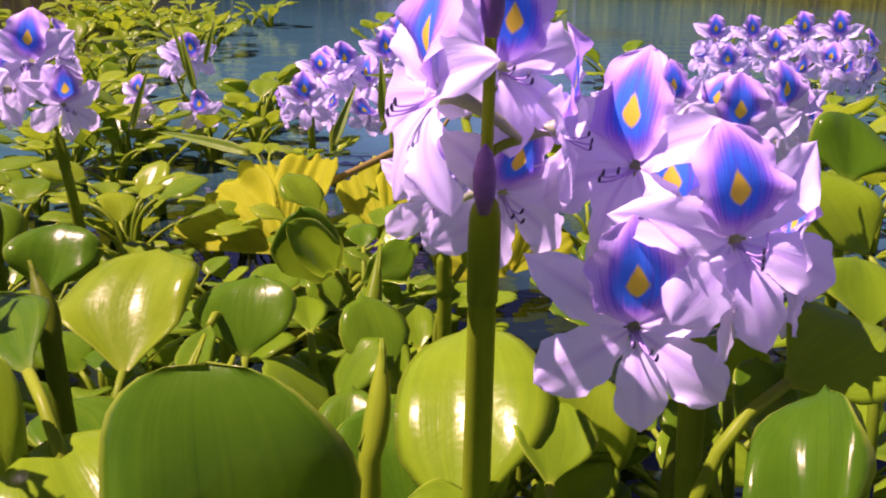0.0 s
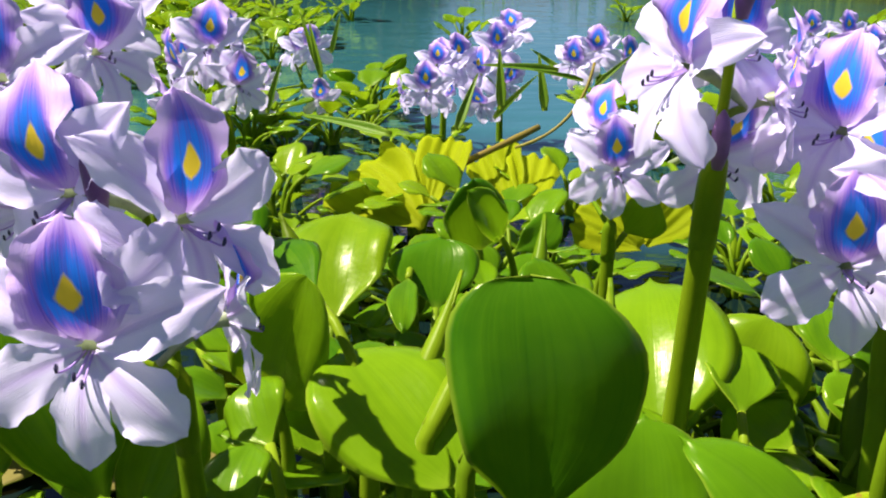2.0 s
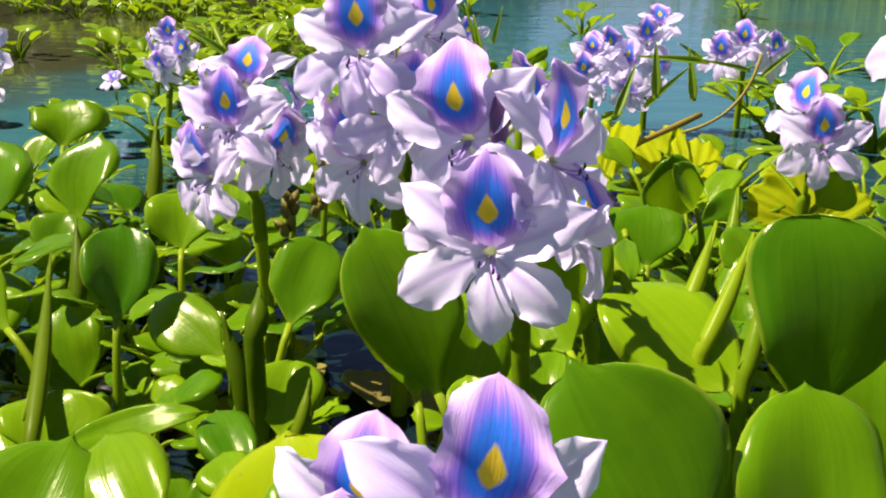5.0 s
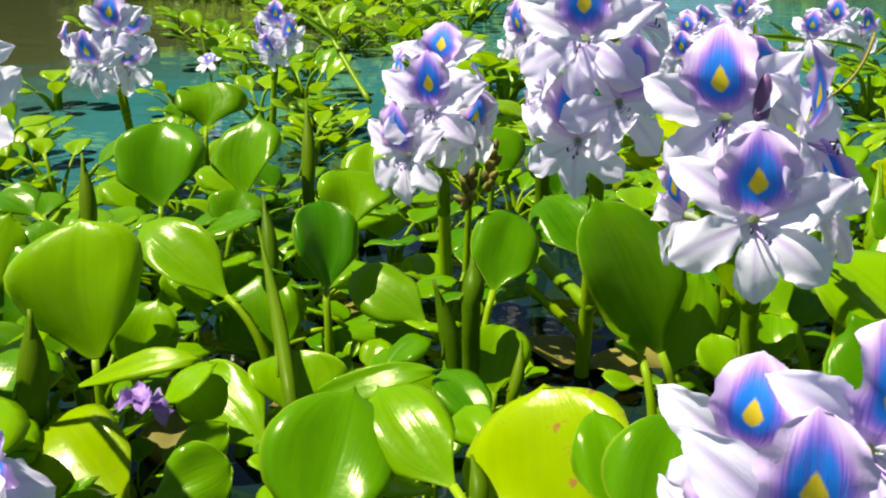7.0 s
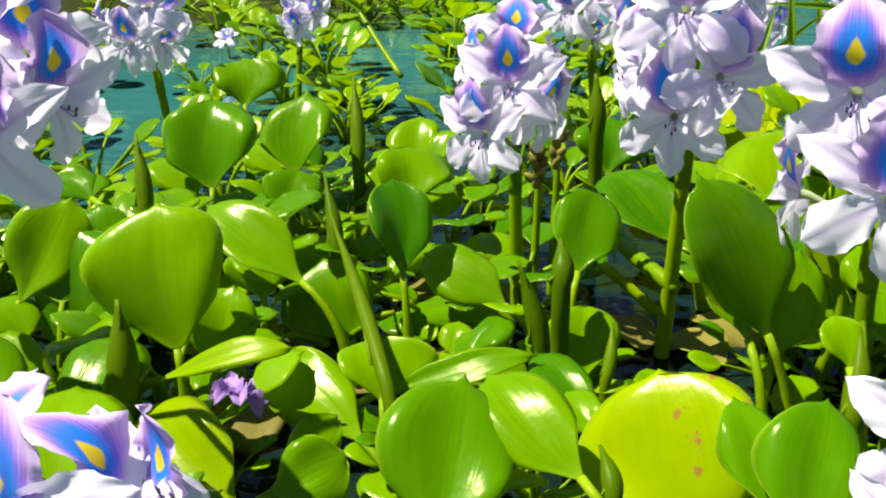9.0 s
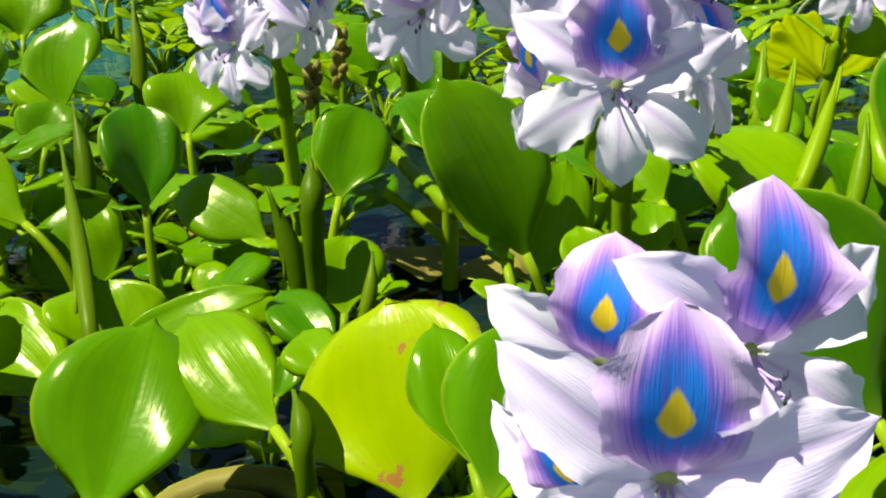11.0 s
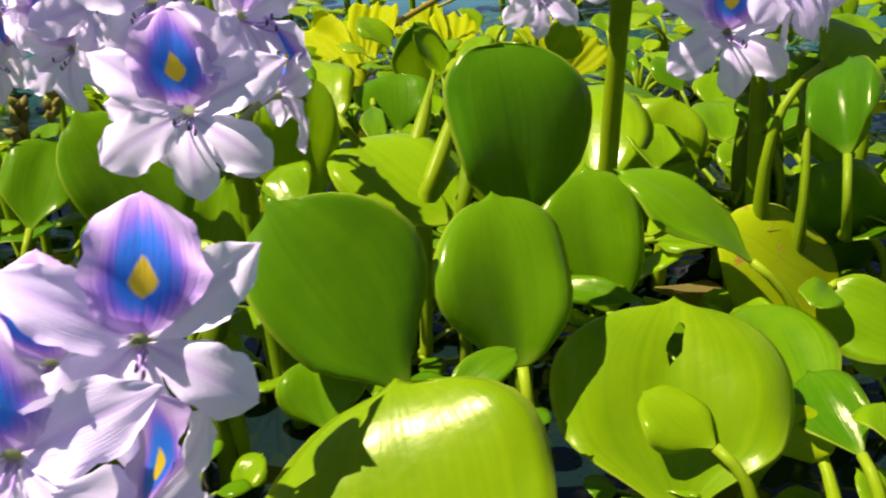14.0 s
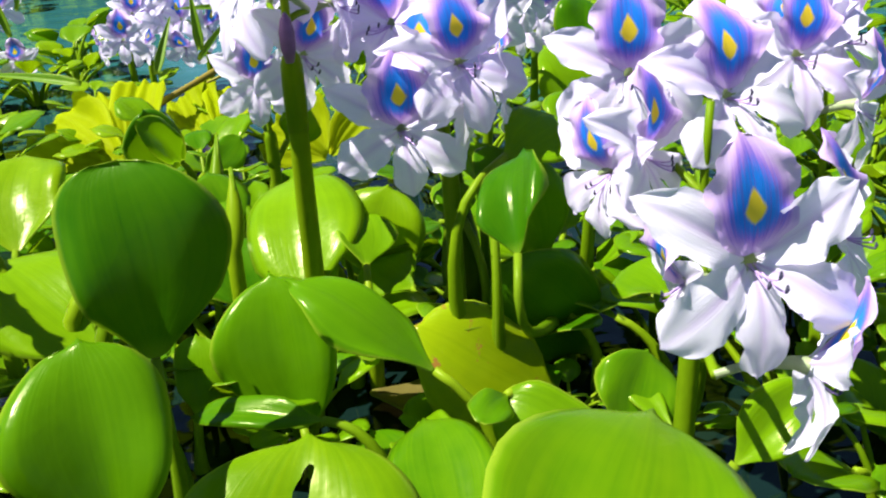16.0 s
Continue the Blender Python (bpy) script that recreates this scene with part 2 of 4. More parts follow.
def water_material():
    """Still dark pond water: clear over the mud, mirror-like at a slant, with small ripples."""
    m, N, L = material("pond_water")
    tex = node(N, L, "ShaderNodeTexCoord").outputs["Object"]
    big = node(N, L, "ShaderNodeTexNoise", ("Vector", node(N, L, "ShaderNodeMapping", ("Vector", tex), ("Scale", (5.0, 16.0, 1.0))).outputs[0]), ("Scale", 1.0), ("Detail", 3.0)).outputs[0]
    small = node(N, L, "ShaderNodeTexNoise", ("Vector", node(N, L, "ShaderNodeMapping", ("Vector", tex), ("Scale", (28.0, 60.0, 1.0))).outputs[0]), ("Scale", 1.0), ("Detail", 2.0)).outputs[0]
    bump = node(N, L, "ShaderNodeBump", ("Strength", 0.13), ("Distance", 0.02), ("Height", arith(N, L, "ADD", big, arith(N, L, "MULTIPLY", small, 0.14)))).outputs[0]
    murk = node(N, L, "ShaderNodeTexNoise", ("Vector", tex), ("Scale", 4.0), ("Detail", 4.0)).outputs[0]
    # painted shade: near-black over the roots; painted sky reflection: turquoise where the pool opens
    place = node(N, L, "ShaderNodeSeparateXYZ", (0, tex))
    drift = node(N, L, "ShaderNodeTexNoise", ("Vector", tex), ("Scale", 0.55), ("Detail", 5.0), ("Roughness", 0.6)).outputs[0]
    wob = arith(N, L, "ADD", arith(N, L, "MULTIPLY", arith(N, L, "SUBTRACT", murk, 0.5), 0.8), arith(N, L, "MULTIPLY", arith(N, L, "SUBTRACT", drift, 0.5), 1.6))
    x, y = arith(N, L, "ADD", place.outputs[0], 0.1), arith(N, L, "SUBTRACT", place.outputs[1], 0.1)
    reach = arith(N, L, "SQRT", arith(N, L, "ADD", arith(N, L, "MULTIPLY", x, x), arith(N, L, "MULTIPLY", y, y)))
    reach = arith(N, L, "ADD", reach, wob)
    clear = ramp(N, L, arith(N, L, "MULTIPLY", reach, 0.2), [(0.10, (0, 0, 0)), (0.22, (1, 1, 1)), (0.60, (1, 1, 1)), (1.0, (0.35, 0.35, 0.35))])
    # murky brown further off: silt plus the bank trees' reflection, painted in
    silt_and_trees = ramp(N, L, arith(N, L, "ADD", drift, arith(N, L, "MULTIPLY", arith(N, L, "ABSOLUTE", x), 0.16)), [(0.60, (0, 0, 0)), (0.82, (1, 1, 1))])
    silt_and_trees = arith(N, L, "MULTIPLY", silt_and_trees, ramp(N, L, arith(N, L, "MULTIPLY", reach, 0.2), [(0.28, (0, 0, 0)), (0.42, (1, 1, 1))]))
    # more of the trees' reflection painted in towards the left
    left = arith(N, L, "SUBTRACT", arith(N, L, "MULTIPLY", x, -1.0), arith(N, L, "MULTIPLY", y, 0.20))
    left = ramp(N, L, arith(N, L, "ADD", left, arith(N, L, "MULTIPLY", wob, 0.25)), [(0.0, (0, 0, 0)), (0.35, (1, 1, 1))])
    left = arith(N, L, "MULTIPLY", left, ramp(N, L, arith(N, L, "MULTIPLY", reach, 0.2), [(0.24, (0, 0, 0)), (0.36, (1, 1, 1))]))
    silt_and_trees = arith(N, L, "MAXIMUM", silt_and_trees, left)
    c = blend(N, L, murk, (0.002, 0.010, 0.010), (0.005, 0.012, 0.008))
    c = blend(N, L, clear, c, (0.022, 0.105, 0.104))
    c = blend(N, L, silt_and_trees, c, (0.040, 0.046, 0.016))
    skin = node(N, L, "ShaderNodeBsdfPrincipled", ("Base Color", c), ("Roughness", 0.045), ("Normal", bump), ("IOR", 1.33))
    node(N, L, "ShaderNodeOutputMaterial", (0, skin.outputs[0]))
    return m


WATER = water_material()


# ---- builders ----
def mesh_of(name, bm, mat):
    me = bpy.data.meshes.new(name)
    for f in bm.faces:
        f.smooth = True
    bm.to_mesh(me)
    bm.free()
    me.materials.append(mat)
    return me


def part(name, data, parent, m=None, label=""):
    ob = new(name, data)
    ob.parent = parent
    if m is not None:
        ob.matrix_basis = m
    return tagged(ob, label)


def sheet(bm, shape, nu, nv, rim=0.0, spacing=None):
    """A curved blade: shape(u, v) gives a place for u in -1..1 across and v in 0..1 along. rim: how far its edge is folded back for thickness."""
    uv = bm.loops.layers.uv.verify()
    rows, back = [], {}
    for j in range(nv + 1):
        v = spacing(j / nv) if spacing else j / nv
        rows.append([(bm.verts.new(shape(2 * i / nu - 1, v)), 2 * i / nu - 1, v) for i in range(nu + 1)])

    def quad(*c):
        vs = []
        for k in c:
            if k[0] not in vs:
                vs.append(k[0])
        f = bm.faces.new(vs)
        for l, k in zip(f.loops, c):
            l[uv].uv = (k[1], k[2])
    for a, b in zip(rows, rows[1:]):
        for i in range(nu):
            quad(a[i], a[i + 1], b[i + 1], b[i])
    if rim:
        bm.normal_update()
        edge = rows[0] + [r[-1] for r in rows[1:]] + rows[-1][-2::-1] + [r[0] for r in rows[-2:0:-1]]
        low = [(bm.verts.new(k[0].co - k[0].normal * rim), k[1], k[2]) for k in edge]
        for i in range(len(edge)):
            j = (i + 1) % len(edge)
            quad(edge[j], edge[i], low[i], low[j])


def tube(bm, line, radii, sides=8, cap=True):
    """A round stalk along a line of places."""
    uv = bm.loops.layers.uv.verify()
    line = [Vector(p) for p in line]
    rings, side = [], None
    for k, p in enumerate(line):
        way = (line[min(k + 1, len(line) - 1)] - line[max(k - 1, 0)]).normalized()
        side = (side - way * side.dot(way)).normalized() if side else way.orthogonal().normalized()
        up = way.cross(side)
        r = radii[k] if isinstance(radii, (list, tuple)) else radii
        rings.append([bm.verts.new(p + (side * math.cos(2 * math.pi * i / sides) + up * math.sin(2 * math.pi * i / sides)) * r) for i in range(sides)])
    for k, (a, b) in enumerate(zip(rings, rings[1:])):
        for i in range(sides):
            j = (i + 1) % sides
            f = bm.faces.new((a[i], a[j], b[j], b[i]))
            for l, c in zip(f.loops, ((i, k), (i + 1, k), (i + 1, k + 1), (i, k + 1))):
                l[uv].uv = (2 * c[0] / sides - 1, c[1] / (len(rings) - 1))
    if cap:
        bm.faces.new(rings[0][::-1])
        bm.faces.new(rings[-1])


def arc(a, b, lean=(0, 0, 0), n=8):
    """Places on a bent line from a to b, its middle pushed by lean."""
    a, b, lean = Vector(a), Vector(b), Vector(lean)
    return [a.lerp(b, i / n) + lean * (4 * (i / n) * (1 - i / n)) for i in range(n + 1)]


def blade_shape(length, width, cup, bend, wave=0.0, tip=0.08, full=0.5, seed=0.0, square=0.75, taper=0.58):
    """A rounded spoon-like blade from the stalk at the origin along +y; its upper side faces +z. cup lifts the sides, bend rolls the tip back."""
    p = 0.72 + 0.75 * full
    cup *= 1.0 + 0.5 * math.sin(1.7 * seed)

    def shape(u, v):
        t = 0.5 - 0.5 * math.cos(math.pi * (0.01 + 0.99 * v))
        s = max(0.0, math.sin(math.pi * t ** p)) ** (0.78 - 0.4 * square)
        k = min(1.0, t / 0.34)
        s = s * (taper + (1 - taper) * k * k * (3 - 2 * k)) + 0.045 * (1 - t) ** 3
        sway = 0.07 * width * math.sin(seed) * math.sin(math.pi * t)
        lop = 1.0 + 0.13 * math.sin(2.3 * seed) * (1 if u > 0 else -1) * math.sin(math.pi * t) ** 2
        x = u * s * lop * width / 2 + sway
        y = length * (t + tip * (1 - abs(u)) ** 2 * t ** 6)
        r = u * s
        z = cup * width * (r * r - 0.75 * r ** 6) * (1.0 - 0.85 * t * t)
        z -= bend * length * (0.45 * t * t + 0.55 * t ** 5) + 0.35 * bend * width * abs(r) ** 4 * t
        z += wave * width * (0.9 * math.sin(2.1 * t + 1.3 * seed) * u * s * t + 0.55 * math.sin(5.2 * t + 2.2 * u + 0.7 * seed) * r * r)
        z -= 0.007 * width * math.exp(-(r / 0.12) ** 2)
        z += wave * width * (1.25 * math.sin(3.4 * t + 1.9 * u + seed) * abs(u) ** 1.4 + 0.5 * math.sin(9.0 * t - 2.5 * u + 2 * seed) * abs(u) ** 3) * (1 - 0.75 * t ** 3) * math.sin(math.pi * min(1.0, t * 1.6) / 2)
        # the rim rolls back a little, most at the tip
        z -= 0.035 * width * abs(u) ** 6 * s + 0.045 * length * t ** 9
        return (x, y, z)
    return shape


def aim(base, tip, face, roll=0.0):
    """A pose at base whose +y points to tip and whose +z turns to face."""
    y = (Vector(tip) - Vector(base)).normalized()
    f = Vector(face)
    z = (f - y * f.dot(y)).normalized()
    x = y.cross(z)
    m = Matrix((x, y, z)).transposed().to_4x4()
    m.translation = base
    return m @ Matrix.Rotation(radians(roll), 4, "Y")


def stalk_mesh(base, root, way, thick, swell=1.0):
    """A leaf stalk from the blade's base down to its root in the water; it leaves the blade in the blade's line."""
    base, root, way = Vector(base), Vector(root), Vector(way).normalized()
    reach = (base - root).length * 0.45
    p1, p2 = base - way * reach, root + Vector((0, 0, 1)) * reach * 0.7
    line, radii = [], []
    for i in range(11):
        t = i / 10
        line.append(base * (1 - t) ** 3 + p1 * 3 * t * (1 - t) ** 2 + p2 * 3 * t * t * (1 - t) + root * t ** 3)
        radii.append(thick * (0.72 + 0.45 * t + swell * 0.55 * math.exp(-((t - 0.62) / 0.2) ** 2)))
    bm = bmesh.new()
    tube(bm, line, radii, 9)
    return mesh_of("stalk", bm, STALK)


PLANTS = {}


def plant(x, y):
    """The floating rosette to which a leaf rooted near (x, y) belongs."""
    key = (round(x / 0.13), round(y / 0.13))
    if key not in PLANTS:
        ob = new("water_hyacinth")
        ob.location = (key[0] * 0.13, key[1] * 0.13, 0.0)
        PLANTS[key] = tagged(ob, "water hyacinth rosette with glossy green spoon leaves floating on the pond", "water plant", "water hyacinth plants")
    return PLANTS[key]


def leaf(base, tip, width, face=(0, -0.8, 0.6), root=None, cup=0.18, bend=0.15, wave=0.10, roll=0.0, point=0.05, full=0.72, thick=0.0028, swell=1.0, square=0.75, taper=0.42, mat=None, hole=None):
    """One spoon leaf: a blade from base to tip, its upper side turned to face, on a stalk down to its root."""
    base, tip = Vector(base), Vector(tip)
    length = (tip - base).length
    if root is None:
        d = base - tip
        root = (base.x + d.x * 0.5, base.y + d.y * 0.5, -0.02)
    home = plant(root[0], root[1])
    shift = Matrix.Translation(-home.location)
    stalk = part("leaf_stalk", stalk_mesh(base - home.location, Vector(root) - home.location, tip - base, thick, swell), home)
    bm = bmesh.new()
    shape = blade_shape(length, width, cup, bend, wave, point, full, base.x * 90, square, taper)
    sheet(bm, shape, 40 if hole else 14, 48 if hole else 16, 0.0007)
    if hole:  # eaten away at (u, v), with a ragged rim
        uv = bm.loops.layers.uv.verify()
        where = {l.vert: l[uv].uv.copy() for f in bm.faces for l in f.loops}

        def off(p):
            du, dv = p.x - hole[0], p.y - hole[1]
            return Vector((du / 0.075, (dv - du * 0.5) / 0.07))
        gone = [v for v, p in where.items() if off(p).length < 0.9]
        rim = {v for g in gone for e in g.link_edges for v in e.verts} - set(gone)
        rim |= {v for g in gone for f in g.link_faces for v in f.verts} - set(gone)
        bmesh.ops.delete(bm, geom=gone, context="VERTS")
        for v in rim:
            q = off(where[v])
            q = q.normalized() * (1.0 + 0.16 * math.sin(5 * math.atan2(q.y, q.x)))
            du = q.x * 0.075
            v.co = shape(hole[0] + du, hole[1] + q.y * 0.07 + du * 0.5)
    # lift the blade so that its drawn-back tip still ends at the tip
    m = aim(base, tip, face, roll) @ Matrix.Rotation(math.atan(bend), 4, "X")
    part("blade", mesh_of("blade", bm, mat or LEAF), stalk, shift @ m)


def tepal(length, width, cone, curl, cup, ruffle, seed, broad, blunt, crease=0.03, claw=0.10):
    """One petal from the flower's middle outward along +y, leaning forward (+z) by cone degrees and curling back; broad: where along it is widest, blunt: how round its end is."""
    foot = blunt * broad / (1 - broad)
    most = broad ** foot * (1 - broad) ** blunt

    def shape(u, v):
        v = 0.012 + 0.988 * v
        s = max(v ** foot * max(0.0, 1 - v) ** blunt / most, claw * (1 - v))
        edge = abs(u) ** 3
        end = min(1.0, 5 * (1 - v))
        s *= 1.0 + 0.05 * math.sin(19 * v + seed) * edge + 0.032 * math.sin(41 * v + 2 * seed + u) * edge
        y = length * (v - 0.05 * u * u * v ** 3 + end * (0.022 * math.sin(7 * u + seed) * v ** 8 + 0.014 * math.sin(17 * u + 3 * seed) * v ** 9))
        z = cup * width * (u * s) ** 2 + math.sin(6.0 * v + seed) * ruffle * 0.3 * width * u * u
        z += ruffle * width * (math.sin(10 * v + 4 * u + seed) * edge * s + 0.45 * math.sin(24 * v + 3 * u + 2 * seed) * abs(u) ** 4 * s + 0.5 * math.sin(5 * u + seed) * v ** 5 * end)
        z -= crease * width * math.exp(-(u / 0.15) ** 2) * min(1.0, 3 * (1 - v))
        a = radians(cone) - curl * v
        return (u * s * width / 2, y * math.cos(a) - z * math.sin(a) * 0.6, y * math.sin(a) + z * math.cos(a))
    return shape


def ease(t):
    """Rows drawn closer towards both ends."""
    return t + 0.5 * (0.5 - 0.5 * math.cos(math.pi * t) - t)


EYE_AT = Vector((0, 0.0143, 0.0094))  # the yellow eye of a flower, from its throat


def flower_kind(seed):
    """The meshes of one flower, facing +z with its banner towards +y: (name, mesh, pose) for each part; the tube comes first."""
    r = random.Random(seed)
    made = []
    bm = bmesh.new()
    tube(bm, [(0, -0.010, -0.027), (0, -0.0055, -0.020), (0, -0.002, -0.011), (0, 0, -0.004), (0, 0, 0.0008)], [0.0016, 0.0016, 0.0019, 0.0024, 0.0034], 9, False)
    made.append(("flower_tube", mesh_of("flower_tube", bm, TUBE), Matrix.Identity(4)))
    for name, turn, length, width, cone, curl, cup, broad, blunt, crease in (
            ("banner_petal", 0, 0.0355, 0.0285, 46, 0.62, 0.05, 0.52, 0.49, 0.012),
            ("side_petal", 61, 0.0375, 0.0174, 38, 0.52, 0.14, 0.52, 0.70, 0.045),
            ("side_petal", -61, 0.0375, 0.0174, 38, 0.52, 0.14, 0.52, 0.70, 0.045),
            ("lower_petal", 120, 0.0335, 0.0184, 38, 0.60, -0.05, 0.66, 0.46, 0.014),
            ("lower_petal", -128, 0.0335, 0.0184, 38, 0.60, -0.05, 0.66, 0.46, 0.014),
            ("lower_petal", 176, 0.0318, 0.0150, 40, 0.60, -0.05, 0.64, 0.50, 0.014)):
        bm = bmesh.new()
        shape = tepal(length * r.uniform(0.95, 1.06), width * r.uniform(0.93, 1.08), cone + r.uniform(-6, 6), curl + r.uniform(-0.12, 0.15), cup, r.uniform(0.08, 0.14), r.uniform(0, 6), broad, blunt, crease)
        sheet(bm, shape, 16, 22, 0.0, ease)
        made.append((name, mesh_of(name, bm, BANNER if name == "banner_petal" else PETAL), Matrix.Rotation(radians(turn + r.uniform(-7, 7)), 4, "Z") @ Matrix.Translation((0, 0.0016, 0.0018 if name == "banner_petal" else 0.0))))
    for i in range(3):
        bm = bmesh.new()
        end = Vector((r.uniform(-0.004, 0.004), -0.005 - 0.002 * i, 0.011 + 0.002 * r.random()))
        line = arc((0.001 * (i - 1), -0.001, 0), end, (0, -0.0015, 0.001), 6)
        tube(bm, line, 0.00035, 5)
        thread = mesh_of("stamen", bm, FILAMENT)
        thread.materials.append(ANTHER)
        bm = bmesh.new()
        bm.from_mesh(thread)
        count = len(bm.faces)
        tube(bm, [end, end + Vector((0.0003, 0.001, 0.0006)), end + Vector((0.0004, 0.0022, 0.0008))], [0.0004, 0.0006, 0.0003], 6)
        bm.faces.ensure_lookup_table()
        for f in bm.faces[count:]:
            f.material_index = 1
        bm.to_mesh(thread)
        bm.free()
        made.append(("stamen", thread, Matrix.Identity(4)))
    return made


FLOWERS = [flower_kind(k) for k in range(6)]


def bud_mesh():
    bm = bmesh.new()
    tube(bm, [(0, 0, 0), (0, 0, 0.006), (0, 0.0006, 0.013), (0, 0.001, 0.019), (0, 0.001, 0.022)], [0.0020, 0.0034, 0.0037, 0.0024, 0.0004], 10)
    return mesh_of("bud", bm, BUD)


BUDS = bud_mesh()


def facing(place, yaw, pitch, roll, size):
    """A flower's pose: yaw 0 and pitch 0 look towards -y, yaw turns it to +x, pitch lifts it."""
    return Matrix.Translation(place) @ Matrix.Rotation(radians(yaw), 4, "Z") @ Matrix.Rotation(radians(90 - pitch), 4, "X") @ Matrix.Rotation(radians(roll), 4, "Z") @ Matrix.Scale(size, 4)


def flower_spike(root, top, blooms, buds=(), thick=0.0046, label="", lean=(0, 0, 0), cut=8):
    """A flower spike: stem from root to top; blooms are (x, y, z, yaw, pitch, roll, size), placed by their yellow eyes, with their tubes on the stem."""
    ob = new("flower_spike")
    root, top = Vector(root), Vector(top)
    if root.z > -0.02:  # carry the stem on down into the water
        root = root + (root - top) * ((root.z + 0.02) / (top.z - root.z))
    ob.location = root
    tagged(ob, label or "lavender water hyacinth flower spike on a fleshy green stem", "flower", "flower spikes")
    line = arc((0, 0, 0), top - root, lean, 12)
    bm = bmesh.new()
    tube(bm, line, [thick * (1.06 - 0.03 * i) * (1.0 if i < cut else 0.46) for i in range(13)], 12)
    part("stem", mesh_of("stem", bm, STALK), ob)
    # the pointed sheath that the flowers rise from
    bm = bmesh.new()
    foot, head = line[cut - 1].lerp(line[cut - 2], 0.4), line[cut]
    sheet(bm, lambda u, v: foot.lerp(head, v * (1.0 + 0.35 * max(0.0, math.cos(u * math.pi)))) + Vector((math.sin(u * math.pi), -math.cos(u * math.pi), 0)) * thick * (1.13 - 0.03 * (cut - 1.4) + 0.06 * v - 0.25 * max(0.0, v - 0.7)), 14, 5, 0.0004)
    part("sheath", mesh_of("sheath", bm, STALK), ob)
    for k, (x, y, z, yaw, pitch, roll, size) in enumerate(blooms):
        kind = FLOWERS[(k * 5 + int(abs(x) * 1000)) % len(FLOWERS)]
        m = facing(Vector((x, y, z)) - root, yaw, pitch, roll, size)
        m.translation -= m.to_3x3() @ EYE_AT
        head = part("flower", kind[0][1], ob, m, "lavender flower with a blue and yellow eye")
        # pedicel from the back of the tube to the stem
        back = m @ Vector((0, -0.010, -0.027))
        near = min(line, key=lambda p: (p - back + Vector((0, 0, 0.012))).length)
        bm = bmesh.new()
        tube(bm, arc(near, back, (0, 0, 0.001), 4), 0.0016, 7)
        part("pedicel", mesh_of("pedicel", bm, STALK), ob)
        for name, data, pm in kind[1:]:
            part(name, data, head, pm)
    for x, y, z, yaw, lift in buds:
        part("bud", BUDS, ob, Matrix.Translation(Vector((x, y, z)) - root) @ Matrix.Rotation(radians(yaw), 4, "Z") @ Matrix.Rotation(radians(lift), 4, "X"), "closed dull purple bud")
    return ob


def rolled_leaf(base, tip, radius, mat=None):
    """A young leaf still rolled into a spear, standing on the rosette under it."""
    base, tip = Vector(base), Vector(tip)
    root = base + (base - tip) * 0.25
    root.z = min(root.z, -0.015)
    home = plant(root.x, root.y)
    line = arc(root - home.location, base - home.location, (0, 0, 0), 4)[:-1] + arc(base - home.location, tip - home.location, (0.0015, 0, 0), 9)
    bm = bmesh.new()
    tube(bm, line, [radius * 0.85 * k for k in (0.8, 0.82, 0.85, 0.88, 0.9, 1.0, 1.06, 1.08, 1.0, 0.86, 0.66, 0.42, 0.2, 0.05)], 10)
    # the free edge of the roll winds up the spear
    tube(bm, [p + Vector((math.cos(3.6 + 0.28 * i), math.sin(3.6 + 0.28 * i), 0)) * radius * (1.0 - 0.105 * i) for i, p in enumerate(line[5:])], radius * 0.16, 5)
    part("rolled_leaf", mesh_of("rolled_leaf", bm, mat or SPEAR), home)


def lettuce(leaves):
    """A rosette of upright ribbed fan leaves: (base, tip, width, face) for each."""
    home = new("water_lettuce")
    home.location = leaves[0][0]
    tagged(home, "pale yellow-green ribbed water lettuce rosette with fan leaves", "water plant")
    for k, (base, tip, width, face) in enumerate(leaves):
        base, tip = Vector(base), Vector(tip)
        length = (tip - base).length

        def shape(u, v, length=length, width=width, k=k):
            s = 0.14 + 0.86 * math.sin(min(1.0, v * 1.08) * math.pi / 2) ** 1.15
            rib = math.cos(u * 15 + 0.4 * math.sin(5 * u + k))
            y = length * v * (1 - 0.16 * u * u + 0.03 * math.sin(9 * u + k) + 0.020 * rib * v)
            z = 0.030 * width * rib * v * (1 - 0.5 * v) + 0.05 * length * math.sin(3 * u + 4 * v + k) * v + 0.14 * width * u * u - 0.14 * length * v * v
            return (u * s * width / 2 * (1 + 0.04 * math.sin(12 * v + k)), y, z)
        bm = bmesh.new()
        sheet(bm, shape, 60, 14, 0.0009)
        part("leaf", mesh_of("leaf", bm, LETTUCE), home, Matrix.Translation(-home.location) @ aim(base, tip, face))


def runner(line, radius, label):
    """A stem along three places."""
    a, b, c = (Vector(p) for p in line)
    pts = [a * (1 - t) ** 2 + (b * 2 - (a + c) / 2) * 2 * t * (1 - t) + c * t * t for t in (i / 14 for i in range(15))]
    bm = bmesh.new()
    tube(bm, [p - a for p in pts], [radius * (1.0 + 0.18 * math.exp(-((i % 5) - 2) ** 2)) for i in range(15)], 9)
    ob = new("stem", mesh_of("stem", bm, TWIG if "brown" in label or "twig" in label else STALK))
    ob.location = a
    return tagged(ob, label, "stem")


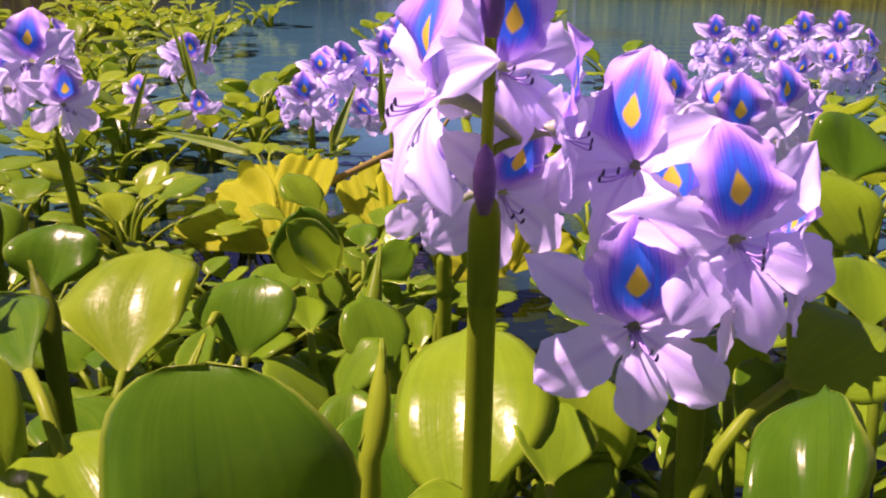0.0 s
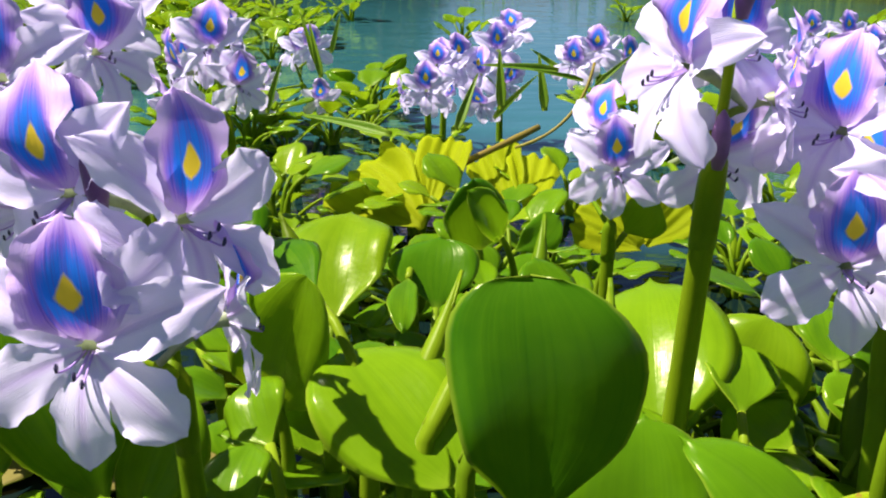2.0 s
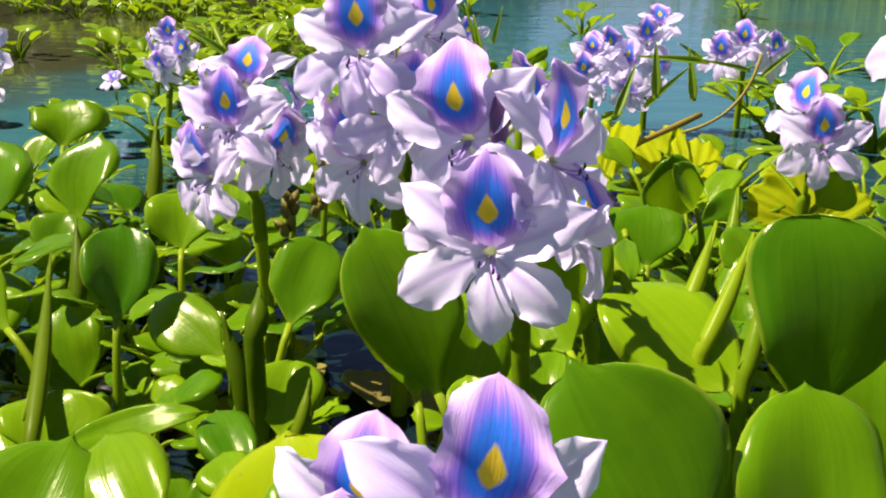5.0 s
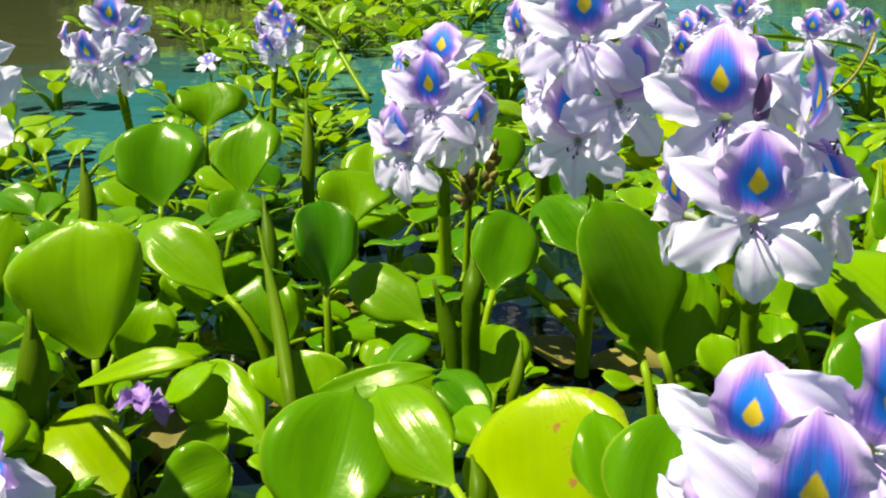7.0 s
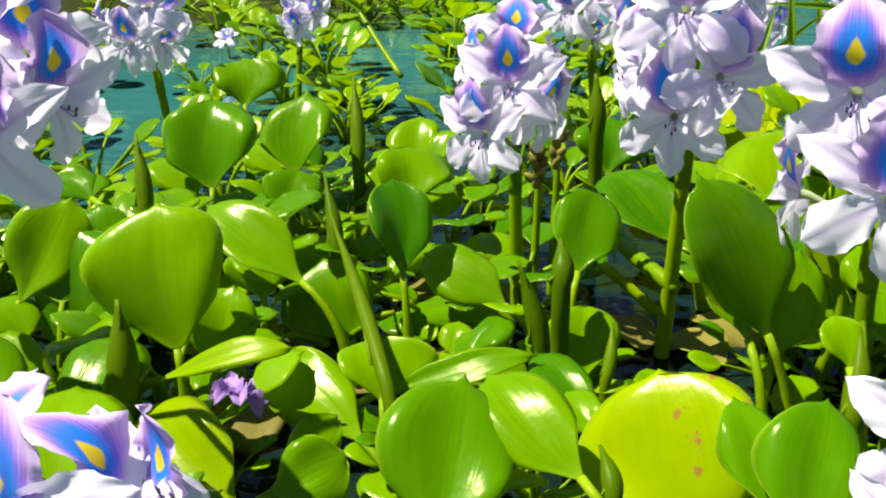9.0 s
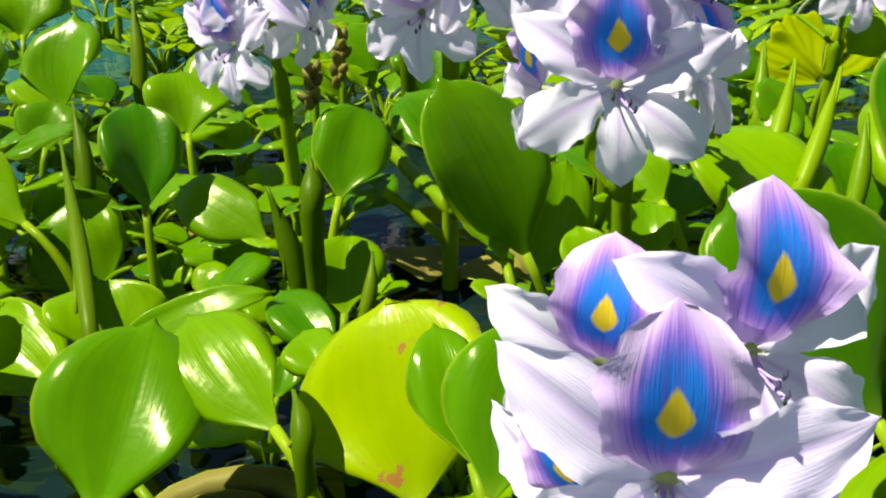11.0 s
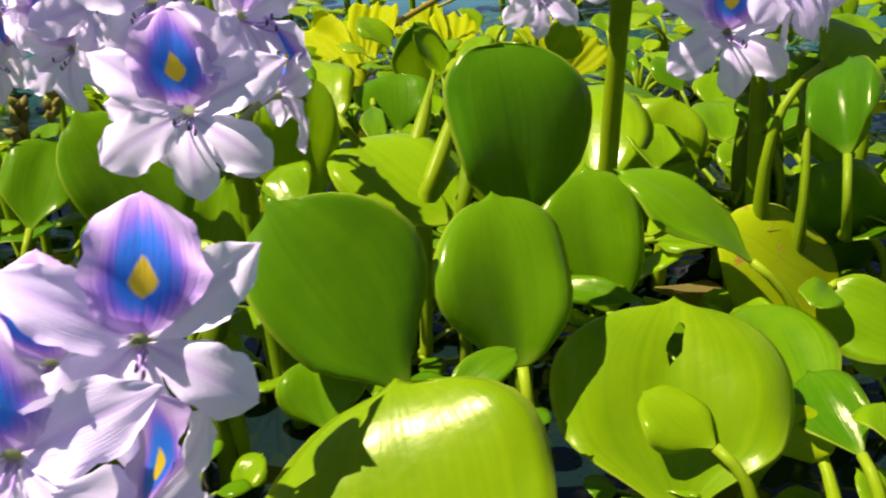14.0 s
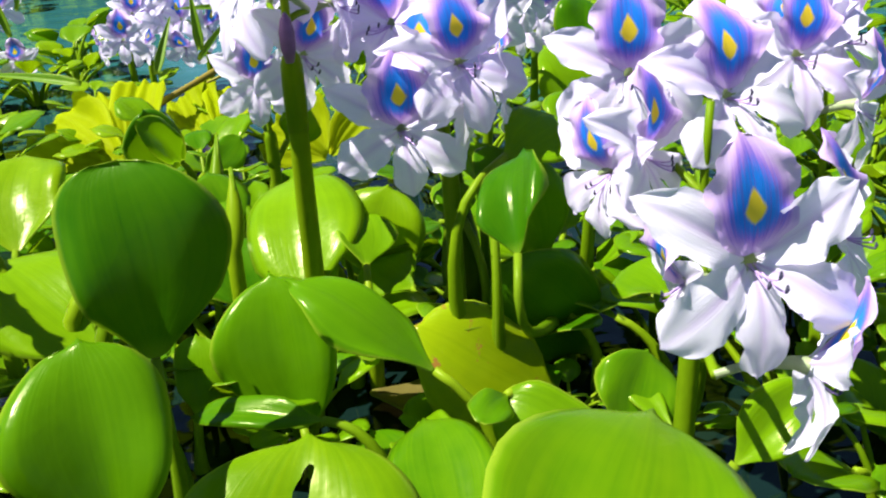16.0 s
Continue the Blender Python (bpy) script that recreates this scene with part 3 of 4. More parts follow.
def curl(place, size):
    """A bleached curled root stalk at the water's surface."""
    bm = bmesh.new()
    tube(bm, [(math.cos(0.5 * i) * size, math.sin(0.5 * i) * size * 0.6, 0.004 + 0.003 * math.sin(0.8 * i)) for i in range(9)], size * 0.20, 8)
    ob = new("curled_stalk", mesh_of("curled_stalk", bm, DEAD))
    ob.location = place
    return tagged(ob, "yellowed curled stalk lying in the water", "stem", "curled stalks")


def sunken_leaf(place, turn, size):
    """A dead brown leaf afloat between the stalks."""
    bm = bmesh.new()
    sheet(bm, blade_shape(0.050 * size, 0.038 * size, 0.12, 0.10, 0.12, 0.05, 0.5, turn * 0.1), 10, 12, 0.0006)
    ob = new("dead_leaf", mesh_of("dead_leaf", bm, DEAD))
    ob.matrix_basis = Matrix.Translation((place[0], place[1], 0.006)) @ Matrix.Rotation(radians(turn), 4, "Z") @ Matrix.Rotation(radians(4), 4, "X")
    return tagged(ob, "limp brown dead leaf floating on the dark water", "leaf", "dead leaves")


def grass_leaf(base, tip, width):
    """One long pointed leaf of grass."""
    base, tip = Vector(base), Vector(tip)
    length = (tip - base).length

    def shape(u, v):
        s = max(0.02, (1 - v) ** 0.7 * (0.45 + 1.1 * min(v * 2.2, 0.5)))
        return (u * s * width / 2, length * v, 0.35 * width * u * u * s - 0.10 * length * v * v)
    bm = bmesh.new()
    sheet(bm, shape, 4, 14, 0.0004)
    ob = new("grass_leaf", mesh_of("grass_leaf", bm, GRASS))
    ob.matrix_basis = aim(base, tip, (0.1, -0.8, 0.6)) @ Matrix.Rotation(0.1, 4, "X")
    return tagged(ob, "long pointed green grass leaf above the water", "grass", "grass leaves")


def fallen_flower(place):
    """A shrivelled flower resting on the leaves."""
    ob = new("wilted_flower")
    ob.location = place
    tagged(ob, "shrivelled small purple flower lying on the leaves", "flower")
    r = random.Random(3)
    for k in range(7):
        bm = bmesh.new()
        sheet(bm, tepal(0.015, 0.009, 55, 0.9, 0.5, 0.25, k * 1.3, 0.55, 0.5), 8, 8)
        part("petal", mesh_of("petal", bm, WILT if k else BANNER), ob, Matrix.Rotation(k * 0.9, 4, "Z") @ Matrix.Rotation(r.uniform(-0.9, 0.9), 4, "X"))


def withered_spike(base, tip):
    """A spent spike with small brown husks."""
    base, tip = Vector(base), Vector(tip)
    ob = new("withered_spike")
    ob.location = base
    tagged(ob, "withered brown flower spike with dry husks", "flower", "withered spikes")
    bm = bmesh.new()
    tube(bm, arc((0, 0, -base.z - 0.01), tip - base, (0, 0, 0), 8), [0.0034 - 0.0002 * i for i in range(9)], 8)
    part("stem", mesh_of("stem", bm, STALK), ob)
    r = random.Random(int(base.x * -1000))
    for k in range(11):
        a, h = k * 2.4, 0.35 + 0.65 * k / 11
        bm = bmesh.new()
        tube(bm, [(0, 0, 0), (0, 0, 0.003), (0, 0.001, 0.007), (0, 0.002, 0.010)], [0.0010, 0.0030, 0.0026, 0.0004], 7)
        part("husk", mesh_of("husk", bm, DEAD), ob, Matrix.Translation((tip - base) * h) @ Matrix.Rotation(a, 4, "Z") @ Matrix.Rotation(r.uniform(0.6, 1.3), 4, "X"))


def lone_flower(root, top):
    """A single small flower standing out of the water."""
    top = Vector(top)
    flower_spike((root[0], root[1], -0.01), top + Vector((0, 0.01, 0)), [(top.x, top.y, top.z + 0.008, 0, 55, 0, 0.6)], thick=0.002, cut=6, label="single small lavender flower just above the water")


# ---- the pond ----
def flat(name, x0, x1, y0, y1, z, mat, label, category, n=2):
    bm = bmesh.new()
    bmesh.ops.create_grid(bm, x_segments=n, y_segments=n, size=0.5)
    ob = new(name, mesh_of(name, bm, mat))
    ob.matrix_basis = Matrix.Translation(((x0 + x1) / 2, (y0 + y1) / 2, z)) @ Matrix.Diagonal((x1 - x0, y1 - y0, 1, 1))
    ob.data.transform(ob.matrix_basis)
    ob.matrix_basis = Matrix.Identity(4)
    return tagged(ob, label, category, kind="structure")


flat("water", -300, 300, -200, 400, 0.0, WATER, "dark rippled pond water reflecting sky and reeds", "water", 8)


# ---- the far bank: trees and reeds that the water mirrors ----
def foliage(bm, r, place, size, count, long):
    """Many small leaves scattered through a lumpy clump."""
    lumps = [Vector((r.gauss(0, 0.42), r.gauss(0, 0.42), r.gauss(0, 0.36))) * size for _ in range(9)]
    for _ in range(count):
        c = place + r.choice(lumps) + Vector((r.gauss(0, 1), r.gauss(0, 1), r.gauss(0, 1))) * size * 0.20
        a, b = Vector((r.gauss(0, 1), r.gauss(0, 1), r.gauss(0, 1))).normalized() * long, Vector((r.gauss(0, 1), r.gauss(0, 1), r.gauss(0, 1))).normalized() * long * 0.5
        vs = [bm.verts.new(c + k) for k in (-a, b, a, -b)]
        bm.faces.new(vs)


FAR_LEAF = plain("bank_foliage", (0.040, 0.050, 0.010), 0.6, 0.2, 3.0, 0.5)
BARK = plain("bark", (0.10, 0.075, 0.05), 0.8, 0.0, 20.0, 0.5)


def tree(x, y, height, spread, seed):
    r = random.Random(seed)
    ob = new("tree")
    ob.location = (x, y, 0.15)
    tagged(ob, "leafy green tree on the far bank", "tree", "bank trees")
    bm = bmesh.new()
    tube(bm, arc((0, 0, -0.3), (r.uniform(-0.2, 0.2), 0, height * 0.75), (r.uniform(-0.1, 0.1), 0, 0), 8), [0.09 * (1 - 0.09 * i) for i in range(9)], 8)
    for k in range(6):
        h = height * (0.3 + 0.09 * k)
        tube(bm, arc((0, 0, h), (math.cos(k * 2.3) * spread * 0.6, math.sin(k * 2.3) * spread * 0.6, h + height * 0.25), (0, 0, -0.05), 5), [0.035, 0.03, 0.025, 0.02, 0.014, 0.008], 6)
    part("trunk", mesh_of("trunk", bm, BARK), ob)
    bm = bmesh.new()
    for k in range(8):
        foliage(bm, r, Vector((r.uniform(-1, 1) * spread * 0.6, r.uniform(-1, 1) * spread * 0.5, height * r.uniform(0.30, 0.92))), spread * 0.5, 420, 0.11)
    for k in range(3):
        foliage(bm, r, Vector((spread * 0.6 * (k - 1), 0, height * 0.2)), spread * 0.7, 600, 0.11)
    part("crown", mesh_of("crown", bm, FAR_LEAF), ob)


for k, (x, y, height, spread) in enumerate(((-7.6, 8.4, 2.6, 1.5), (-6.0, 9.0, 3.2, 1.7), (-4.6, 8.3, 2.3, 1.3), (-3.3, 9.1, 2.8, 1.5), (-2.3, 8.4, 1.9, 1.2), (-1.5, 8.9, 1.5, 0.9), (2.3, 9.0, 1.5, 1.0), (3.2, 9.6, 1.9, 1.2), (4.6, 9.6, 2.4, 1.4), (6.2, 9.2, 2.8, 1.5), (8.0, 8.6, 2.4, 1.5))):
    tree(x, y, height, spread, 40 + k)

# the bank itself
bm = bmesh.new()
bmesh.ops.create_grid(bm, x_segments=60, y_segments=12, size=1.0)
for vert in bm.verts:
    x, t = vert.co.x * 30, (vert.co.y + 1) / 2
    vert.co = (x, 7.6 + 40 * t * t + 0.25 * math.sin(x * 1.7), -0.25 + 0.55 * min(1, t * 6) + 0.06 * noise.noise((x, t * 9, 0)))
tagged(new("bank", mesh_of("bank", bm, MUD)), "muddy overgrown far bank of the pond", "ground", kind="structure")

r = random.Random(77)
bm = bmesh.new()
for k in range(900):
    x = r.uniform(0.9, 4.4) if k % 3 else r.uniform(-8, 8)
    y = 6.9 + r.uniform(0, 0.7)
    h, w = r.uniform(0.35, 1.15) * (1.0 if k % 3 else 0.5), r.uniform(0.006, 0.014)
    lean = Vector((r.uniform(-0.2, 0.2), r.uniform(-0.1, 0.1), 1)) * h
    a, side = Vector((x, y, -0.05)), Vector((w, r.uniform(-w, w), 0))
    p = [a - side, a + side, a + lean * 0.6 + side * 0.8, a + lean * 0.6 - side * 0.8, a + lean + Vector((r.uniform(-0.12, 0.12), 0, -0.04)) * h]
    vs = [bm.verts.new(q) for q in p]
    bm.faces.new(vs[:4])
    bm.faces.new((vs[3], vs[2], vs[4]))
tagged(new("reeds", mesh_of("reeds", bm, GRASS)), "tall green reeds along the far water edge", "reeds", kind="stuff")


# ---- flower spikes and large leaves ----
flower_spike((-0.170, 0.045, -0.020), (-0.181, 0.042, 0.126), [
    (-0.190, -0.001, 0.148, -2, 20, -4, 0.95),
    (-0.168, 0.031, 0.155, 24, 28, -8, 0.92),
    (-0.199, 0.041, 0.141, -14, 20, 6, 0.78),
    (-0.163, 0.006, 0.124, 74, 5, -14, 0.82),
    (-0.206, 0.018, 0.120, -46, 8, 14, 0.8),
], thick=0.0046)
flower_spike((-0.165, 0.195, -0.020), (-0.175, 0.208, 0.196), [
    (-0.181, 0.163, 0.171, 0, 20, 2, 1.05),
    (-0.198, 0.186, 0.204, -22, 8, 14, 1),
    (-0.156, 0.195, 0.198, 64, 20, -12, 1.05),
    (-0.146, 0.196, 0.163, 118, 8, 0, 0.8),
    (-0.208, 0.214, 0.15, -120, 0, 0, 0.75),
    (-0.17, 0.229, 0.203, 120, 20, 0, 0.79),
], [(-0.180, 0.184, 0.187, 0, 8)], thick=0.0046)
flower_spike((-0.245, 0.305, -0.020), (-0.240, 0.299, 0.215), [
    (-0.252, 0.267, 0.225, -5, 20, 0, 1),
    (-0.227, 0.266, 0.192, 25, 15, -20, 0.95),
    (-0.256, 0.267, 0.171, -20, 10, 5, 0.95),
    (-0.224, 0.293, 0.229, 60, 25, 0, 0.84),
    (-0.276, 0.279, 0.192, -70, 10, 0, 0.84),
    (-0.235, 0.319, 0.235, 30, 40, 0, 0.79),
], thick=0.0046)
flower_spike((-0.335, 0.350, -0.020), (-0.341, 0.353, 0.169), [
    (-0.340, 0.322, 0.174, 0, 18, 0, 0.95),
    (-0.359, 0.318, 0.145, -30, 8, 8, 0.95),
    (-0.341, 0.354, 0.192, 8, 40, 0, 0.85),
    (-0.364, 0.347, 0.177, -60, 20, 0, 0.75),
    (-0.317, 0.344, 0.151, 55, -5, 0, 0.9),
    (-0.316, 0.362, 0.164, 100, 10, 0, 0.75),
], thick=0.0046)
flower_spike((-0.285, 0.680, -0.020), (-0.298, 0.669, 0.177), [
    (-0.293, 0.642, 0.190, 0, 15, 0, 1),
    (-0.319, 0.632, 0.169, -50, 0, 0, 0.95),
    (-0.267, 0.635, 0.157, 45, 5, 0, 0.84),
    (-0.328, 0.683, 0.164, -100, 0, 0, 0.79),
    (-0.284, 0.680, 0.186, 90, 15, 0, 0.79),
], thick=0.0046)
flower_spike((-0.145, 0.990, -0.020), (-0.149, 0.989, 0.119), [
    (-0.146, 0.950, 0.103, 0, 15, 0, 0.9),
    (-0.138, 1.012, 0.123, 15, 35, 0, 0.8),
    (-0.177, 0.972, 0.087, -70, 0, 0, 0.7),
    (-0.120, 0.973, 0.087, 70, 0, 0, 0.7),
], thick=0.0046)
flower_spike((-0.300, 1.130, -0.020), (-0.338, 1.122, 0.107), [
    (-0.369, 1.077, 0.085, -20, 10, 0, 0.79),
    (-0.305, 1.103, 0.130, 15, 15, 0, 0.9),
    (-0.373, 1.064, 0.057, -10, -10, 0, 0.79),
    (-0.287, 1.050, 0.069, 30, 0, 0, 0.79),
    (-0.333, 1.142, 0.122, 0, 30, 0, 0.9),
], thick=0.0046)
flower_spike((-0.060, 1.090, -0.020), (-0.061, 1.104, 0.138), [
    (-0.064, 1.068, 0.136, 10, 20, 0, 1),
    (-0.090, 1.055, 0.107, -40, 10, 0, 1),
    (-0.049, 1.071, 0.091, 40, 0, 0, 1),
    (-0.088, 1.016, 0.070, -20, -20, 0, 0.9),
    (-0.048, 1.102, 0.154, 10, 50, 0, 0.9),
], thick=0.0046)
flower_spike((-0.135, 1.080, -0.020), (-0.131, 1.078, 0.125), [
    (-0.134, 1.042, 0.116, -10, 15, 0, 1),
    (-0.142, 1.030, 0.087, -25, 5, 0, 0.95),
    (-0.112, 1.048, 0.123, 30, 20, 0, 0.95),
], thick=0.0046)
flower_spike((0.070, 1.120, -0.020), (0.068, 1.118, 0.130), [
    (0.031, 1.073, 0.117, -30, 12, 0, 1),
    (0.058, 1.081, 0.133, 0, 20, 0, 1),
    (0.101, 1.086, 0.118, 35, 10, 0, 1),
], thick=0.0046)
flower_spike((0.010, 0.309, -0.020), (0.011, 0.273, 0.238), [
    (-0.009, 0.272, 0.232, -70, 12, -12, 1.12),
    (0.020, 0.301, 0.234, 30, 26, -12, 0.95),
    (0.024, 0.301, 0.188, 30, 0, -8, 0.92),
    (0.039, 0.293, 0.214, 75, 10, 0, 0.88),
], [(0.010, 0.274, 0.178, 0, 5), (0.011, 0.268, 0.232, 0, 5)], thick=0.0058, cut=9)
flower_spike((0.079, 0.262, 0.069), (0.082, 0.287, 0.185), [
    (0.055, 0.255, 0.163, 0, 20, 2, 1),
    (0.082, 0.259, 0.189, 10, 20, 15, 1),
    (0.076, 0.304, 0.179, -15, 35, 0, 0.95),
    (0.094, 0.271, 0.163, 65, 0, 0, 0.84),
    (0.058, 0.291, 0.205, -50, 25, 0, 1),
    (0.109, 0.279, 0.174, 80, 10, 0, 0.88),
], thick=0.0046)
flower_spike((0.000, 0.460, -0.020), (-0.001, 0.454, 0.150), [
    (-0.004, 0.418, 0.152, 0, 15, 0, 0.84),
    (-0.009, 0.457, 0.164, -50, 30, 0, 0.79),
    (0.002, 0.497, 0.139, 50, 30, 0, 0.9),
], thick=0.0046)
flower_spike((0.170, 0.550, -0.020), (0.186, 0.550, 0.168), [
    (0.164, 0.494, 0.167, 0, 15, 0, 0.95),
    (0.204, 0.538, 0.172, 30, 20, 0, 0.84),
    (0.161, 0.535, 0.168, -50, 15, 0, 0.79),
    (0.107, 0.502, 0.172, -10, 10, 0, 0.79),
    (0.133, 0.528, 0.176, 20, 20, 0, 0.79),
], thick=0.0046)
flower_spike((0.420, 1.320, -0.020), (0.428, 1.310, 0.125), [
    (0.400, 1.305, 0.134, -6, 18, 0, 1.0),
    (0.451, 1.300, 0.134, 14, 24, 0, 0.95),
    (0.410, 1.270, 0.094, -20, 0, 0, 1.0),
    (0.382, 1.310, 0.100, -60, 0, 0, 0.9),
    (0.440, 1.290, 0.090, 30, -4, 0, 0.95),
], thick=0.0046)
flower_spike((0.480, 1.270, -0.020), (0.492, 1.275, 0.122), [
    (0.464, 1.240, 0.117, -10, 14, 0, 1.0),
    (0.505, 1.250, 0.142, 8, 26, 0, 1.0),
    (0.500, 1.230, 0.088, 20, -6, 0, 0.95),
    (0.475, 1.225, 0.078, -25, -12, 0, 0.9),
], thick=0.0046)
flower_spike((0.560, 1.260, -0.020), (0.562, 1.270, 0.126), [
    (0.552, 1.245, 0.143, 0, 22, 0, 1.0),
    (0.563, 1.230, 0.090, 12, 0, 0, 1.0),
    (0.595, 1.240, 0.120, 40, 12, 0, 0.95),
    (0.536, 1.230, 0.104, -35, 5, 0, 0.9),
    (0.600, 1.235, 0.080, 30, -12, 0, 0.9),
], thick=0.0046)
flower_spike((0.285, 0.760, -0.020), (0.290, 0.762, 0.128), [
    (0.287, 0.732, 0.134, 0, 18, 0, 1.0),
    (0.308, 0.740, 0.112, 45, 5, 0, 0.9),
    (0.266, 0.745, 0.110, -50, 5, 0, 0.9),
], thick=0.0046)
flower_spike((-0.690, 0.600, -0.020), (-0.698, 0.587, 0.167), [
    (-0.677, 0.556, 0.184, 0, 15, 0, 0.95),
    (-0.692, 0.540, 0.153, -15, 5, 0, 0.95),
    (-0.665, 0.557, 0.147, 45, 0, 0, 0.79),
    (-0.731, 0.573, 0.157, -70, 0, 0, 0.75),
    (-0.675, 0.590, 0.172, 60, 20, 0, 0.79),
], thick=0.0046)
flower_spike((-0.663, 0.903, 0.039), (-0.661, 0.928, 0.126), [
    (-0.650, 0.899, 0.143, 0, 15, 0, 0.79),
    (-0.668, 0.888, 0.128, -50, 0, 0, 0.79),
    (-0.632, 0.893, 0.125, 50, 0, 0, 0.79),
    (-0.656, 0.877, 0.106, -10, -20, 0, 0.79),
], thick=0.0046)
flower_spike((-0.615, 0.160, -0.020), (-0.524, 0.136, 0.223), [
    (-0.495, 0.085, 0.205, 2, 20, 0, 0.88),
    (-0.514, 0.118, 0.237, -8, 25, 0, 0.88),
    (-0.514, 0.093, 0.233, -40, 15, 0, 0.88),
    (-0.501, 0.130, 0.226, 45, 30, -15, 0.88),
    (-0.486, 0.120, 0.210, 70, 0, 0, 0.84),
    (-0.517, 0.080, 0.186, -30, -20, 0, 0.79),
], thick=0.0046)
flower_spike((-0.405, -0.010, -0.020), (-0.428, 0.002, 0.122), [
    (-0.424, -0.027, 0.147, -4, 34, 0, 0.98),
    (-0.414, -0.006, 0.138, 112, 50, -10, 0.95),
    (-0.404, 0.006, 0.130, 140, 10, 0, 0.8),
    (-0.452, 0.012, 0.134, -60, 40, 0, 0.8),
], thick=0.0046)
flower_spike((0.132, 0.125, -0.020), (0.144, 0.144, 0.177), [
    (0.118, 0.069, 0.169, 0, 22, 2, 1),
    (0.130, 0.157, 0.171, 42, 18, -6, 0.92),
    (0.157, 0.159, 0.191, 15, 36, 6, 1),
    (0.141, 0.203, 0.191, -10, 25, 0, 1),
    (0.157, 0.086, 0.164, 48, 22, 0, 0.86),
    (0.111, 0.166, 0.160, -72, 5, 8, 0.82),
    (0.142, 0.059, 0.133, 62, -8, -8, 0.85),
    (0.120, 0.125, 0.130, -95, -10, 0, 0.75),
], thick=0.0046)
flower_spike((0.250, 0.200, -0.020), (0.245, 0.225, 0.173), [
    (0.219, 0.205, 0.190, 0, 24, 0, 0.95),
    (0.240, 0.183, 0.168, 40, 5, 0, 0.84),
    (0.247, 0.220, 0.190, 30, 35, 0, 0.84),
    (0.222, 0.225, 0.192, -50, 30, 0, 0.84),
], thick=0.0046)
leaf((-0.058, 0.186, 0.088), (-0.060, 0.203, 0.160), 0.062, (0.08, -0.97, 0.2), cup=0.10, bend=0.2, full=1.1, point=0.0, square=1.05, taper=0.6, mat=SHADED)
leaf((0.004, 0.292, 0.046), (0.010, 0.376, 0.090), 0.068, (-0.30, -0.46, 0.82), cup=0.1, bend=0.25, full=0.62, wave=0.04)
leaf((-0.158, 0.398, 0.058), (-0.157, 0.465, 0.097), 0.072, (0.14, -0.48, 0.86), cup=0.12, full=0.71, mat=LIT_YELLOW)
leaf((-0.102, 0.415, 0.057), (-0.101, 0.447, 0.088), 0.053, (0.1, -0.9, 0.4), cup=0.22, full=0.9, mat=SHADED)
leaf((-0.162, 0.290, 0.060), (-0.142, 0.257, 0.135), 0.045, (0.12, -0.75, 0.65), cup=0.2, full=0.9, point=0)
leaf((-0.082, 0.215, 0.080), (-0.128, 0.262, 0.106), 0.058, (0.35, -0.65, 0.65), cup=0.12, square=0.95, taper=0.8)
leaf((-0.078, 0.519, 0.055), (-0.083, 0.496, 0.108), 0.043, (0, -0.93, 0.37), cup=0.3, mat=SHADED)
leaf((-0.064, 0.494, 0.073), (-0.083, 0.465, 0.111), 0.027, (0.3, -0.8, 0.5), cup=0.4, mat=SHADED)
leaf((-0.142, 0.280, 0.120), (-0.183, 0.335, 0.127), 0.033, (0.14, -0.48, 0.86), cup=0.15)
leaf((-0.275, 0.575, 0.025), (-0.273, 0.610, 0.064), 0.066, (0, -0.93, 0.37), cup=0.2, full=0.9)
leaf((-0.325, 0.597, 0.032), (-0.356, 0.632, 0.070), 0.061, (0.14, -0.48, 0.86), cup=0.15)
leaf((-0.014, 0.461, 0.039), (-0.018, 0.488, 0.055), 0.027, (0.14, -0.48, 0.86))
leaf((-0.025, 0.418, 0.039), (-0.030, 0.437, 0.061), 0.019, (0, -0.93, 0.37))
leaf((-0.117, 0.411, 0.077), (-0.116, 0.365, 0.068), 0.017, (0.14, -0.48, 0.86))
leaf((-0.053, 0.538, 0.048), (-0.023, 0.557, 0.068), 0.027, (0, -0.93, 0.37), cup=0.25)
leaf((-0.073, 0.447, 0.056), (-0.079, 0.481, 0.063), 0.023, (0.14, -0.48, 0.86))
leaf((0.010, 0.464, 0.088), (0.025, 0.461, 0.110), 0.029, (0, -0.93, 0.37))
leaf((-0.110, 0.092, 0.076), (-0.148, 0.122, 0.132), 0.060, (0.25, -0.8, 0.5), cup=0.05, bend=0.08, point=0.1, full=0.74, mat=SHADED)
leaf((-0.068, 0.111, 0.068), (-0.073, 0.141, 0.121), 0.052, (0.1, -0.85, 0.5), cup=0.2, bend=0.12, full=0.72, taper=0.8, square=0.9, mat=SHADED)
leaf((-0.100, -0.006, 0.066), (-0.112, 0.047, 0.108), 0.080, (-0.1, -0.65, 0.75), cup=0.10, bend=0.2, full=0.85, square=0.9, mat=LIT_YELLOW)
leaf((-0.018, 0.078, 0.022), (-0.006, 0.132, 0.075), 0.088, (-0.15, -0.6, 0.78), cup=0.12, bend=0.16, full=0.8, square=0.9, hole=(0.08, 0.70), mat=LIT_YELLOW)
leaf((-0.005, 0.086, 0.045), (-0.024, 0.106, 0.056), 0.027, (0.14, -0.48, 0.86), cup=0.2, mat=LIT_YELLOW)
leaf((-0.006, 0.222, 0.020), (-0.012, 0.252, 0.084), 0.058, (-0.05, -0.8, 0.6), cup=0.16, bend=0.1, taper=0.85, mat=SHADED)
